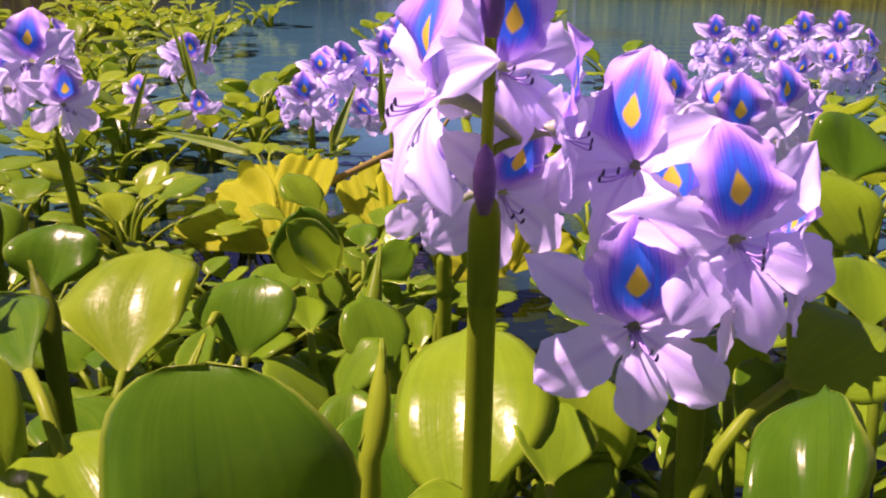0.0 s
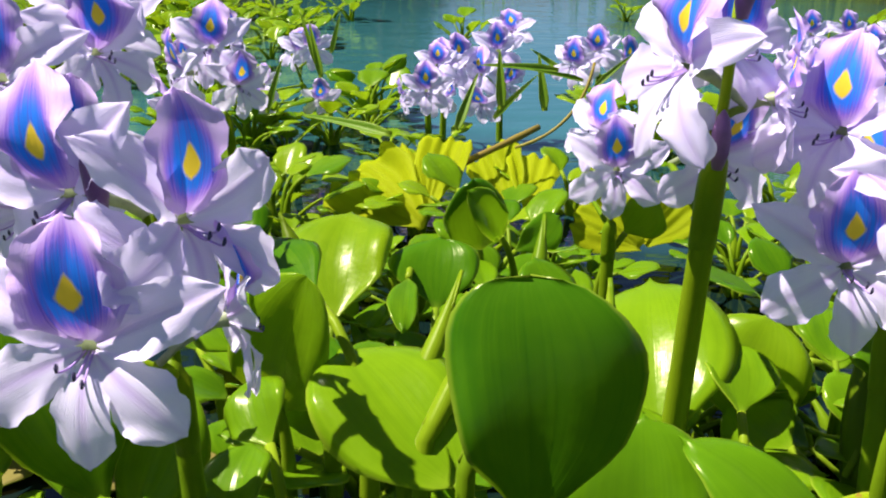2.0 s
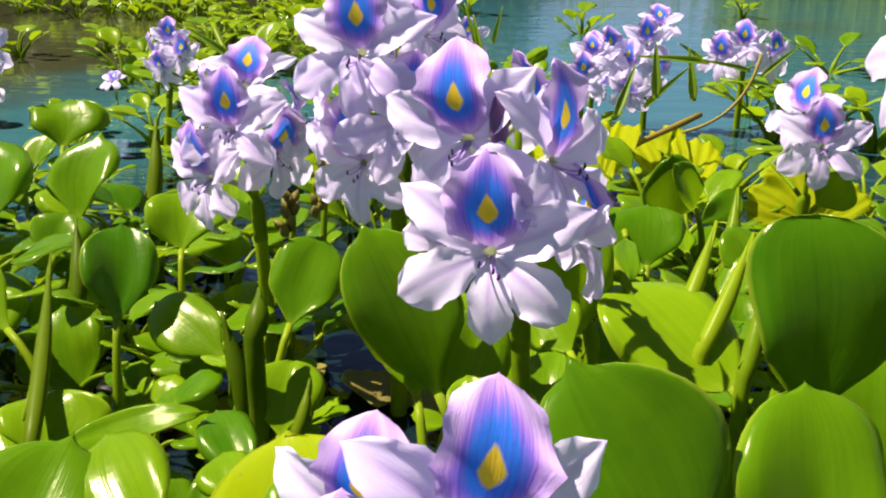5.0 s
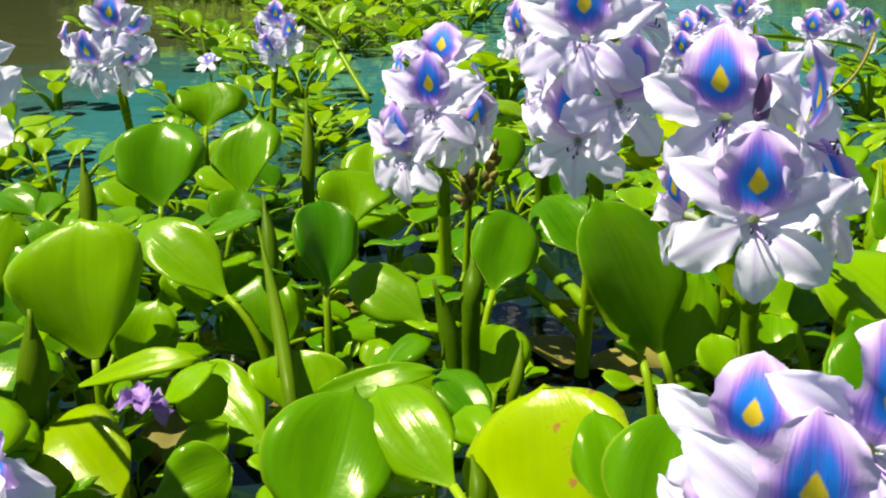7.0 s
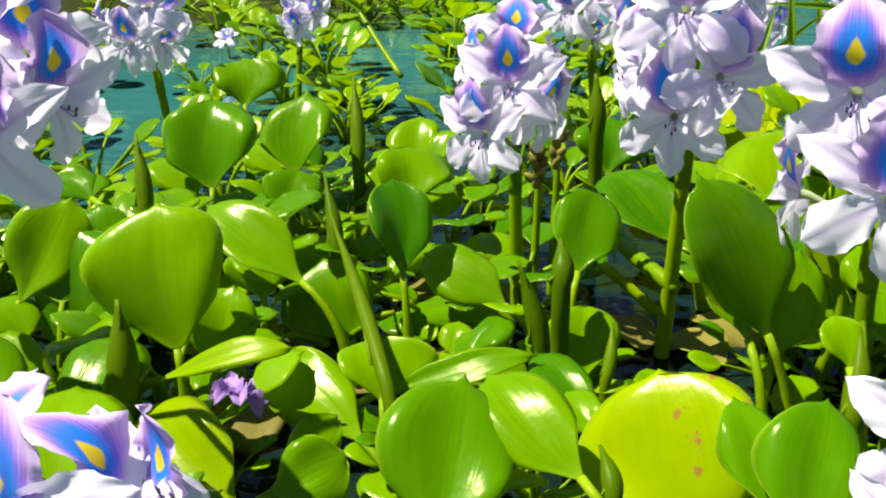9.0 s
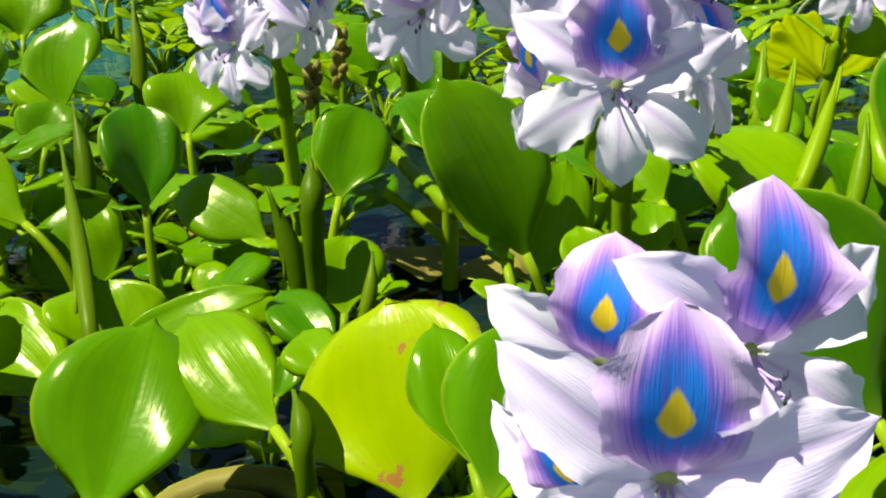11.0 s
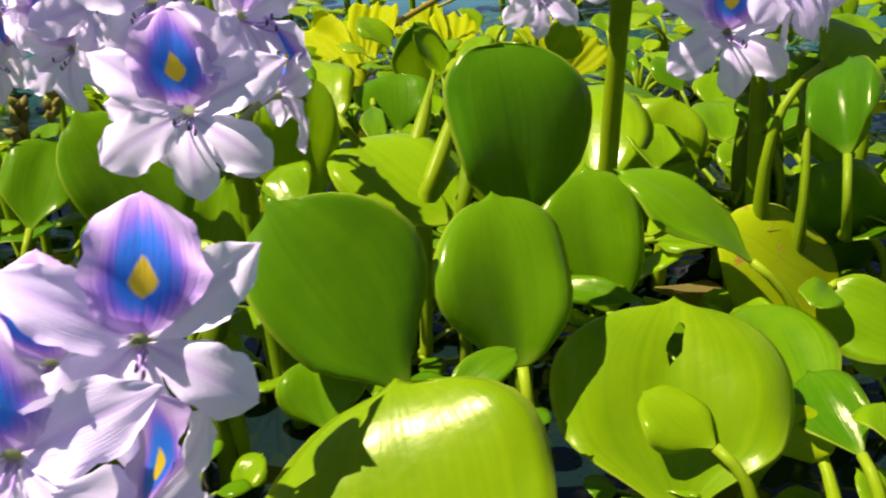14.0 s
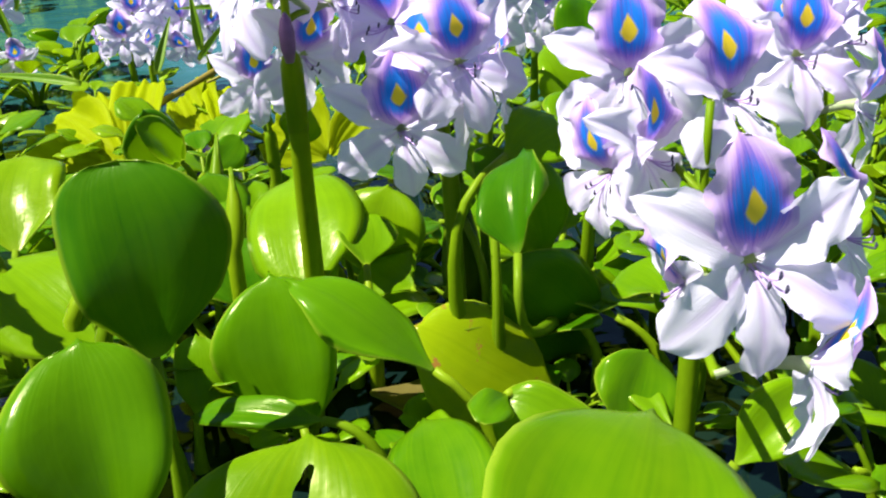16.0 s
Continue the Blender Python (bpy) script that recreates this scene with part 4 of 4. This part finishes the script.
leaf((0.052, 0.196, 0.056), (0.000, 0.224, 0.093), 0.032, (0.25, -0.2, 0.95), cup=0.08, bend=0.25, full=0.7, mat=SHADED)
leaf((0.118, 0.222, 0.012), (0.055, 0.234, 0.056), 0.060, (-0.15, -0.62, 0.78), cup=0.10, wave=0.06, full=0.8, mat=WORN)
leaf((0.150, 0.262, 0.010), (0.100, 0.246, 0.074), 0.060, (-0.1, -0.93, 0.35), cup=0.16, wave=0.05, full=0.75, mat=SHADED)
leaf((0.128, 0.266, 0.068), (0.104, 0.266, 0.126), 0.044, (0.2, -0.9, 0.4), cup=0.3, full=0.8, mat=SHADED)
leaf((0.045, 0.325, 0.040), (0.058, 0.336, 0.090), 0.054, (-0.05, -0.8, 0.6), cup=0.12, full=0.8, mat=LIT_YELLOW)
leaf((0.113, 0.141, 0.037), (0.073, 0.170, 0.052), 0.037, (0, -0.6, 0.8), cup=0.16)
leaf((0.126, 0.159, 0.031), (0.144, 0.180, 0.057), 0.040, (0.12, -0.75, 0.65), cup=0.2)
leaf((0.141, 0.149, 0.039), (0.132, 0.199, 0.047), 0.016, (0, -0.6, 0.8))
leaf((0.028, -0.022, 0.121), (0.072, 0.034, 0.137), 0.056, (-0.3, -0.65, 0.7), cup=0.14, bend=0.16, full=0.76, mat=LIT_YELLOW)
leaf((0.040, 0.103, 0.031), (0.043, 0.177, 0.045), 0.044, (-0.1, -0.7, 0.7), cup=0.3)
leaf((0.047, 0.083, 0.038), (0.045, 0.121, 0.047), 0.027, (-0.2, -0.7, 0.7))
leaf((0.024, 0.097, 0.030), (0.041, 0.100, 0.042), 0.023, (0.14, -0.48, 0.86), mat=WORN)
leaf((0.033, 0.173, 0.002), (0.025, 0.215, 0.017), 0.034, (0.12, -0.75, 0.65), cup=0.2)
leaf((0.053, 0.076, 0.048), (0.056, 0.090, 0.054), 0.018, (0.14, -0.48, 0.86))
leaf((-0.137, 0.093, 0.062), (-0.141, 0.113, 0.078), 0.032, (-0.1, -0.6, 0.8), cup=0.2)
leaf((-0.098, 0.082, 0.073), (-0.073, 0.097, 0.085), 0.015, (-0.2, -0.6, 0.8), cup=0.25)
leaf((0.002, 0.195, 0.041), (-0.053, 0.226, 0.035), 0.019, (0, -0.4, 0.9), cup=0.25)
leaf((-0.054, 0.243, 0.023), (-0.051, 0.267, 0.052), 0.028, (0.14, -0.48, 0.86))
leaf((0.038, 0.296, 0.064), (0.042, 0.335, 0.079), 0.034, (0.14, -0.48, 0.86), cup=0.2)
rolled_leaf((0.083, 0.270, 0.044), (0.090, 0.309, 0.110), 0.0120)
leaf((0.138, 0.098, 0.060), (0.168, 0.102, 0.084), 0.024, (0.14, -0.48, 0.86), cup=0.3)
leaf((0.077, 0.170, 0.055), (0.061, 0.152, 0.058), 0.018, (0.14, -0.48, 0.86))
leaf((0.051, 0.162, 0.038), (0.042, 0.186, 0.038), 0.024, (0.12, -0.75, 0.65), cup=0.3)
leaf((0.136, 0.253, 0.039), (0.118, 0.283, 0.047), 0.045, (0.14, -0.48, 0.86))
leaf((0.168, 0.213, 0.066), (0.157, 0.239, 0.068), 0.034, (0.12, -0.75, 0.65))
leaf((0.273, 0.542, 0.066), (0.239, 0.579, 0.109), 0.067, (0.1, -0.5, 0.85), cup=0.25, bend=0.3)
leaf((0.279, 0.597, 0.100), (0.292, 0.632, 0.139), 0.066, (0.12, -0.75, 0.65), cup=0.25, mat=SHADED)
leaf((0.180, 0.354, 0.102), (0.185, 0.383, 0.123), 0.039, (0.14, -0.48, 0.86), cup=0.2)
leaf((0.104, 0.257, 0.128), (0.144, 0.281, 0.136), 0.040, (0.14, -0.48, 0.86), cup=0.2)
leaf((0.092, 0.201, 0.103), (0.106, 0.238, 0.134), 0.033, (-0.8, -0.5, 0.3), cup=0.5, bend=0.3, taper=0.6, thick=0.0026, root=(0.162, 0.321, -0.020), mat=SHADED)
leaf((0.160, 0.250, 0.036), (0.109, 0.282, 0.059), 0.027, (0.0, -0.3, 0.95), cup=0.3)
leaf((0.095, 0.250, 0.108), (0.099, 0.269, 0.130), 0.023, (0, -0.93, 0.37), cup=0.2)
leaf((0.087, 0.276, 0.091), (0.082, 0.292, 0.104), 0.023, (0, -0.93, 0.37), cup=0.2)
leaf((0.062, 0.298, 0.046), (0.043, 0.322, 0.054), 0.038, (0.14, -0.48, 0.86), cup=0.2)
leaf((0.010, 0.285, 0.046), (-0.017, 0.289, 0.058), 0.033, (0.14, -0.48, 0.86), cup=0.15)
leaf((0.100, 0.293, 0.103), (0.102, 0.309, 0.120), 0.029, (0.14, -0.48, 0.86))
leaf((-0.346, 0.085, 0.039), (-0.342, 0.141, 0.075), 0.058, (0.05, -0.8, 0.6), cup=0.22, bend=0.1, point=0.08, mat=SHADED)
leaf((-0.292, 0.109, 0.056), (-0.332, 0.152, 0.072), 0.037, (0.1, -0.7, 0.7), cup=0.16)
leaf((-0.247, 0.113, 0.022), (-0.261, 0.160, 0.073), 0.078, (-0.40, -0.5, 0.8), cup=0.1, bend=0.10, point=0.05, full=0.8, square=0.95, mat=WORN)
leaf((-0.286, 0.183, 0.037), (-0.315, 0.218, 0.046), 0.027, (0.14, -0.48, 0.86), cup=0.2)
leaf((-0.284, 0.162, 0.039), (-0.299, 0.186, 0.045), 0.024, (0.12, -0.75, 0.65))
leaf((-0.226, 0.077, 0.071), (-0.238, 0.110, 0.095), 0.023, (0.3, -0.8, 0.5), cup=0.2, mat=SHADED)
leaf((-0.221, 0.065, 0.069), (-0.209, 0.104, 0.100), 0.034, (0.12, -0.75, 0.65), cup=0.16, mat=SHADED)
leaf((-0.389, 0.186, 0.033), (-0.397, 0.216, 0.051), 0.051, (0.14, -0.48, 0.86), cup=0.16)
leaf((-0.389, 0.196, 0.031), (-0.319, 0.205, 0.053), 0.018, (0, -0.5, 0.9), cup=0.15)
leaf((-0.291, 0.236, 0.023), (-0.291, 0.264, 0.051), 0.040, (0, -0.9, 0.4), cup=0.2, full=0.9, point=0.0)
leaf((-0.338, 0.281, 0.040), (-0.388, 0.308, 0.058), 0.037, (0, -0.7, 0.7), cup=0.14, mat=LIT_YELLOW)
leaf((-0.409, 0.304, 0.018), (-0.347, 0.315, 0.020), 0.030, (0, -0.1, 1.0), cup=0.05)
leaf((-0.397, 0.279, 0.059), (-0.409, 0.316, 0.101), 0.041, (0.35, -0.85, 0.3), cup=0.42, mat=SHADED)
leaf((-0.434, 0.293, 0.003), (-0.458, 0.322, 0.043), 0.062, (0.12, -0.75, 0.65), cup=0.15, mat=LIT_YELLOW)
leaf((-0.454, 0.265, 0.056), (-0.520, 0.299, 0.087), 0.039, (0.2, -0.6, 0.8), cup=0.3)
leaf((-0.493, 0.301, 0.024), (-0.499, 0.324, 0.054), 0.043, (0.12, -0.75, 0.65))
leaf((-0.497, 0.192, 0.050), (-0.513, 0.222, 0.114), 0.074, (0.1, -0.85, 0.5), cup=0.12, full=1.0, square=0.95, taper=0.55)
leaf((-0.488, 0.210, 0.024), (-0.484, 0.237, 0.063), 0.038, (0.12, -0.75, 0.65), cup=0.2)
leaf((-0.572, 0.233, 0.010), (-0.593, 0.268, 0.078), 0.070, (0, -0.93, 0.37), cup=0.12, mat=SHADED)
leaf((-0.620, 0.243, 0.044), (-0.601, 0.279, 0.094), 0.048, (0.12, -0.75, 0.65), cup=0.25)
leaf((-0.609, 0.316, 0.082), (-0.641, 0.326, 0.092), 0.036, (0.14, -0.48, 0.86))
leaf((-0.594, 0.288, 0.060), (-0.599, 0.307, 0.081), 0.038, (0.12, -0.75, 0.65), cup=0.25)
leaf((-0.564, 0.088, 0.047), (-0.551, 0.130, 0.089), 0.059, (0.14, -0.48, 0.86), cup=0.15)
leaf((-0.580, 0.160, 0.119), (-0.587, 0.192, 0.147), 0.040, (0.14, -0.48, 0.86), cup=0.2)
leaf((-0.435, 0.105, 0.027), (-0.492, 0.146, 0.045), 0.052, (0.14, -0.48, 0.86), cup=0.1, mat=WORN)
leaf((-0.407, 0.099, 0.053), (-0.392, 0.119, 0.068), 0.019, (0.14, -0.48, 0.86), cup=0.2)
leaf((-0.409, 0.087, 0.053), (-0.385, 0.105, 0.059), 0.031, (0.14, -0.48, 0.86), cup=0.15)
leaf((-0.494, 0.167, 0.048), (-0.432, 0.175, 0.066), 0.017, (0, -0.4, 0.9), root=(-0.505, 0.185, -0.020), cup=0.2, mat=LIT_YELLOW)
leaf((-0.397, 0.170, 0.020), (-0.455, 0.212, 0.035), 0.039, (0.12, -0.75, 0.65), cup=0.15)
leaf((-0.570, 0.411, 0.057), (-0.580, 0.449, 0.114), 0.075, (0.1, -0.8, 0.55), cup=0.26, point=0.03, mat=SHADED)
leaf((-0.517, 0.444, 0.059), (-0.516, 0.486, 0.109), 0.060, (-0.1, -0.6, 0.8), cup=0.3, point=0.14)
leaf((-0.606, 0.578, 0.078), (-0.616, 0.612, 0.113), 0.067, (0.12, -0.75, 0.65), cup=0.2)
leaf((-0.503, 0.388, 0.050), (-0.501, 0.409, 0.074), 0.046, (0.12, -0.75, 0.65), cup=0.25)
leaf((-0.413, 0.396, 0.057), (-0.424, 0.429, 0.088), 0.056, (0.14, -0.48, 0.86), cup=0.2)
leaf((-0.297, 0.278, 0.065), (-0.289, 0.316, 0.100), 0.041, (0.2, -0.85, 0.4), cup=0.3, mat=SHADED)
leaf((-0.234, 0.392, 0.039), (-0.277, 0.440, 0.070), 0.057, (0.14, -0.48, 0.86), cup=0.2)
leaf((-0.207, 0.212, 0.068), (-0.241, 0.226, 0.137), 0.050, (0.1, -0.72, 0.65), cup=0.14, bend=0.1, point=0.08)
leaf((-0.202, 0.216, 0.054), (-0.189, 0.248, 0.095), 0.032, (0, -0.93, 0.37), cup=0.2)
leaf((-0.216, 0.210, 0.066), (-0.228, 0.243, 0.091), 0.024, (0.5, -0.8, 0.3), cup=0.25)
leaf((-0.158, 0.196, 0.074), (-0.156, 0.224, 0.087), 0.027, (0, -0.93, 0.37), cup=0.2)
leaf((-0.333, 0.233, 0.020), (-0.360, 0.262, 0.030), 0.031, (0.14, -0.48, 0.86))
leaf((-0.173, 0.289, 0.091), (-0.192, 0.305, 0.110), 0.041, (0.12, -0.75, 0.65))
leaf((-0.150, 0.226, 0.086), (-0.162, 0.250, 0.099), 0.029, (0, -0.93, 0.37), cup=0.2)
leaf((-0.185, 0.162, 0.082), (-0.190, 0.177, 0.097), 0.018, (0, -0.93, 0.37), cup=0.3)
leaf((-0.354, 0.129, 0.012), (-0.389, 0.161, 0.010), 0.036, (0, -0.1, 1), cup=0.03)
leaf((-0.293, 0.062, 0.030), (-0.258, 0.078, 0.050), 0.018, (0.1, -0.5, 0.85), cup=0.2)
leaf((-0.357, 0.078, 0.012), (-0.354, 0.114, 0.010), 0.036, (0, -0.1, 1), cup=0.03)
rolled_leaf((-0.383, 0.174, 0.048), (-0.447, 0.303, 0.087), 0.0046)
rolled_leaf((-0.476, 0.483, 0.056), (-0.489, 0.528, 0.118), 0.0068)
rolled_leaf((-0.314, 0.249, 0.029), (-0.330, 0.265, 0.076), 0.0065)
rolled_leaf((-0.502, 0.145, 0.050), (-0.507, 0.162, 0.093), 0.0083)
rolled_leaf((-0.451, 0.328, 0.044), (-0.468, 0.365, 0.087), 0.0060)
rolled_leaf((-0.584, 0.336, 0.064), (-0.599, 0.364, 0.111), 0.0065)
rolled_leaf((-0.305, 0.246, 0.072), (-0.308, 0.264, 0.091), 0.0067)
rolled_leaf((-0.185, 0.149, 0.063), (-0.180, 0.175, 0.097), 0.0060)
rolled_leaf((-0.046, 0.451, 0.043), (-0.038, 0.490, 0.091), 0.0065, mat=STALK)
rolled_leaf((-0.287, 0.538, 0.071), (-0.291, 0.554, 0.117), 0.0080)
rolled_leaf((-0.161, 0.338, 0.104), (-0.175, 0.358, 0.131), 0.0058)
rolled_leaf((-0.027, 0.268, 0.094), (-0.024, 0.290, 0.128), 0.0050, mat=STALK)
rolled_leaf((-0.280, 0.096, 0.058), (-0.286, 0.113, 0.069), 0.0045)
rolled_leaf((-0.102, 0.247, 0.091), (-0.084, 0.287, 0.131), 0.0047, mat=STALK)
rolled_leaf((-0.094, 0.226, 0.090), (-0.070, 0.269, 0.132), 0.0046, mat=STALK)
rolled_leaf((-0.079, 0.207, 0.090), (-0.071, 0.232, 0.123), 0.0044, mat=STALK)
rolled_leaf((-0.139, 0.283, 0.052), (-0.142, 0.296, 0.078), 0.0051, mat=STALK)
rolled_leaf((-0.280, 0.226, 0.028), (-0.278, 0.247, 0.051), 0.0040)
lettuce([((-0.129, 0.669, 0.019), (-0.203, 0.723, 0.061), 0.090, (0.25, -0.85, 0.45)), ((-0.126, 0.684, 0.029), (-0.110, 0.749, 0.089), 0.050, (-0.1, -0.9, 0.4)), ((-0.047, 0.705, 0.018), (-0.077, 0.777, 0.072), 0.056, (-0.2, -0.85, 0.45)), ((-0.040, 0.698, 0.027), (-0.029, 0.757, 0.069), 0.050, (0.1, -0.85, 0.5)), ((-0.130, 0.690, 0.017), (-0.169, 0.782, 0.072), 0.055, (0.1, -0.85, 0.5))])
lettuce([((0.045, 0.600, 0.030), (-0.004, 0.606, 0.056), 0.050, (0.0, -0.8, 0.6)), ((0.045, 0.612, 0.030), (0.026, 0.635, 0.078), 0.044, (0.0, -0.85, 0.5)), ((0.050, 0.606, 0.030), (0.085, 0.622, 0.062), 0.042, (0.0, -0.8, 0.6))])
runner([(-0.146, 0.721, 0.042), (-0.094, 0.739, 0.061), (-0.026, 0.791, 0.083)], 0.0030, "brown creeping stem lying over the leaves")
runner([(-0.367, 0.939, 0.004), (-0.319, 0.939, 0.002), (-0.273, 0.960, 0.000)], 0.0036, "yellow-green floating runner stem")
runner([(-0.289, 0.413, 0.043), (-0.261, 0.333, 0.051), (-0.239, 0.301, 0.046)], 0.0046, "thick pale green fallen stalk")
runner([(-0.282, 0.330, 0.046), (-0.264, 0.328, 0.032), (-0.242, 0.311, 0.020)], 0.0030, "yellow-green stalk in the water")
curl((-0.400, 0.316, 0.002), 0.011)
curl((-0.391, 0.314, 0.001), 0.009)
for x, y, turn, size in ((-0.255, 0.300, 20, 1.0), (-0.300, 0.345, 150, 0.9), (-0.225, 0.345, 260, 1.1), (-0.350, 0.270, 75, 0.9), (-0.420, 0.345, 310, 1.0), (-0.270, 0.255, 200, 0.8), (-0.385, 0.255, 120, 0.8), (-0.210, 0.290, 35, 0.9), (-0.465, 0.220, 190, 0.9), (0.075, 0.235, 140, 0.9), (0.030, 0.265, 250, 0.8)):
    sunken_leaf((x, y), turn, size)
curl((-0.320, 0.113, 0.002), 0.022)
curl((-0.317, 0.121, 0.001), 0.030)
grass_leaf((-0.061, 0.926, 0.074), (-0.064, 0.949, 0.137), 0.014)
grass_leaf((-0.108, 0.868, 0.062), (-0.087, 0.909, 0.116), 0.012)
grass_leaf((0.006, 0.992, 0.107), (-0.085, 0.992, 0.113), 0.012)
grass_leaf((-0.162, 0.733, 0.086), (-0.254, 0.786, 0.093), 0.012)
grass_leaf((-0.277, 0.986, 0.109), (-0.300, 1.009, 0.173), 0.008)
grass_leaf((-0.261, 0.992, 0.125), (-0.251, 1.009, 0.170), 0.007)
grass_leaf((-0.323, 0.917, 0.068), (-0.307, 0.938, 0.126), 0.010)
grass_leaf((0.017, 1.093, 0.091), (-0.022, 1.102, 0.118), 0.010)
grass_leaf((-0.068, 0.988, 0.051), (-0.020, 0.964, 0.106), 0.010)
grass_leaf((-0.008, 1.001, 0.058), (-0.016, 1.025, 0.122), 0.014)
runner([(-0.050, 0.730, 0.077), (-0.004, 0.737, 0.103), (0.020, 0.759, 0.149)], 0.0014, "thin brown curving twig over the leaves")
grass_leaf((0.021, 0.751, 0.129), (0.057, 0.769, 0.157), 0.006)
grass_leaf((0.010, 0.751, 0.134), (-0.037, 0.747, 0.144), 0.006)
runner([(-0.510, 0.816, 0.054), (-0.559, 0.879, 0.095), (-0.612, 0.946, 0.148)], 0.0032, "green stem leaning over the water")
grass_leaf((-0.567, 0.886, 0.115), (-0.625, 0.890, 0.151), 0.012)
grass_leaf((-0.272, 0.981, 0.098), (-0.288, 1.003, 0.160), 0.010)
fallen_flower((-0.449, 0.154, 0.050))
withered_spike((-0.326, 0.353, 0.073), (-0.325, 0.377, 0.104))
withered_spike((-0.315, 0.377, 0.073), (-0.314, 0.416, 0.115))
lone_flower((-0.829, 1.071, 0.018), (-0.833, 1.082, 0.048))


# ---- low leaves that fill the floating mat ----
def rosette_kind(seed):
    """Stalk and blade meshes of one small rosette, as (stalk, blade, blade pose)."""
    r = random.Random(seed)
    made = []
    count = r.randint(6, 8)
    for i in range(count):
        a = 2 * math.pi * (i + r.uniform(-0.3, 0.3)) / count
        lift = r.uniform(0.25, 1.1)
        reach, high = r.uniform(0.02, 0.05), r.uniform(0.012, 0.055)
        base = Vector((math.cos(a) * reach, math.sin(a) * reach, high))
        size = r.uniform(0.028, 0.050)
        way = Vector((math.cos(a), math.sin(a), lift)).normalized()
        face = Vector((-math.cos(a) * lift, -math.sin(a) * lift, 1.0))
        stalk = stalk_mesh(base, (math.cos(a) * 0.006, math.sin(a) * 0.006, -0.012), way, r.uniform(0.0018, 0.0028), r.uniform(0.4, 1.6))
        bm = bmesh.new()
        sheet(bm, blade_shape(size, size * r.uniform(0.75, 1.1), r.uniform(0.05, 0.28), r.uniform(0.0, 0.25), 0.04, 0.06, 0.5, r.uniform(0, 6)), 8, 9, 0.0006)
        made.append((stalk, mesh_of("blade", bm, LEAF), aim(base, base + way, face)))
    return made


ROSETTES = [rosette_kind(100 + k) for k in range(9)]


def rosette(x, y, turn, size, k):
    """A whole rosette as a thing, nearer the camera's way."""
    ob = new("water_hyacinth")
    ob.matrix_basis = Matrix.Translation((x, y, 0)) @ Matrix.Rotation(turn, 4, "Z") @ Matrix.Scale(size, 4)
    tagged(ob, "small water hyacinth rosette with round green leaves", "water plant", "water hyacinth plants")
    for stalk, blade, m in ROSETTES[k % len(ROSETTES)]:
        part("blade", blade, part("leaf_stalk", stalk, ob), m)


def mat_cover(x, y):
    """How densely the mat covers the pond at a place, 0 to 1."""
    if -0.46 < x < -0.2 and y < 0.22:
        d = 0.4
    elif 0.0 < x < 0.18 and 0.03 < y < 0.27 or -0.2 < x <= 0.0 and y < 0.3:
        d = 0.6
    elif y < 0.42:
        d = 0.88
    elif y < 0.85:
        d = 0.72 if x > -0.25 else 0.62 if x > -0.75 else 0.3
    elif y < 1.3:
        d = 0.42 if -0.45 < x < 0.9 else 0.34 if -0.85 < x < 0.9 else 0.06
    elif y < 2.3:
        d = 0.34 if -1.0 < x < -0.5 else 0.35 if x > 0.75 and y < 1.7 else 0.015
    else:
        d = 0.34 if -2.0 < x < -0.5 else 0.015
    return d


fill = random.Random(5)
step = 0.062
far = []
for j in range(int((2.9 + 0.9) / step)):
    for i in range(int(4.0 / step)):
        x, y = -2.3 + i * step + fill.uniform(-0.025, 0.025), -0.9 + j * step + fill.uniform(-0.025, 0.025)
        pick, turn, size, k = fill.random(), fill.uniform(0, 6.283), fill.uniform(0.62, 1.0), fill.randrange(9)
        if abs(x + 0.1) < max(1.0, 0.62 + 0.5 * (y + 0.25)) + 0.3 * math.sin(5 * y) and y + 0.9 > 0.25 + 0.25 * math.sin(6 * x) and pick < mat_cover(x, y) * (0.98 if y < 0.6 else 0.66):
            if abs(x + 0.263) < 0.035 and 0.27 < y < 0.44:  # the fallen stalk lies clear
                continue
            if -0.72 < x < 0.45 and -0.1 < y < 0.62:
                low = 0.55 if -0.46 < x < 0.18 and y < 0.28 else 1.0
                rosette(x, y, turn, size * low, k)
            else:
                far.append((x, y, turn, size * (1.25 if y > 1.0 else 1.0), k))

# the rest of the mat, too many to count
shapes, places, faces, wheres, kinds = {}, [], [], [], []
for x, y, turn, size, k in far:
    home = Matrix.Translation((x, y, 0)) @ Matrix.Rotation(turn, 4, "Z") @ Matrix.Scale(size, 4)
    for stalk, blade, m in ROSETTES[k % len(ROSETTES)]:
        for me, at, which in ((stalk, home, 0), (blade, home @ m, 1)):
            start = len(places)
            places.extend(at @ v.co for v in me.vertices)
            uv = me.uv_layers[0].data
            for f in me.polygons:
                faces.append([start + n for n in f.vertices])
                wheres.extend(tuple(uv[n].uv) for n in f.loop_indices)
                kinds.append(which)
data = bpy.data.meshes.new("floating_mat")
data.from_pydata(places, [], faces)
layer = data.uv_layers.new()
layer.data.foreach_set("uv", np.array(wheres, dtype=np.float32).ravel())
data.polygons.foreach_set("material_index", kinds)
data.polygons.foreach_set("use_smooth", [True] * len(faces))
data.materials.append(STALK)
# the far blades are brightened by this colour
data.materials.append(LIT_YELLOW)
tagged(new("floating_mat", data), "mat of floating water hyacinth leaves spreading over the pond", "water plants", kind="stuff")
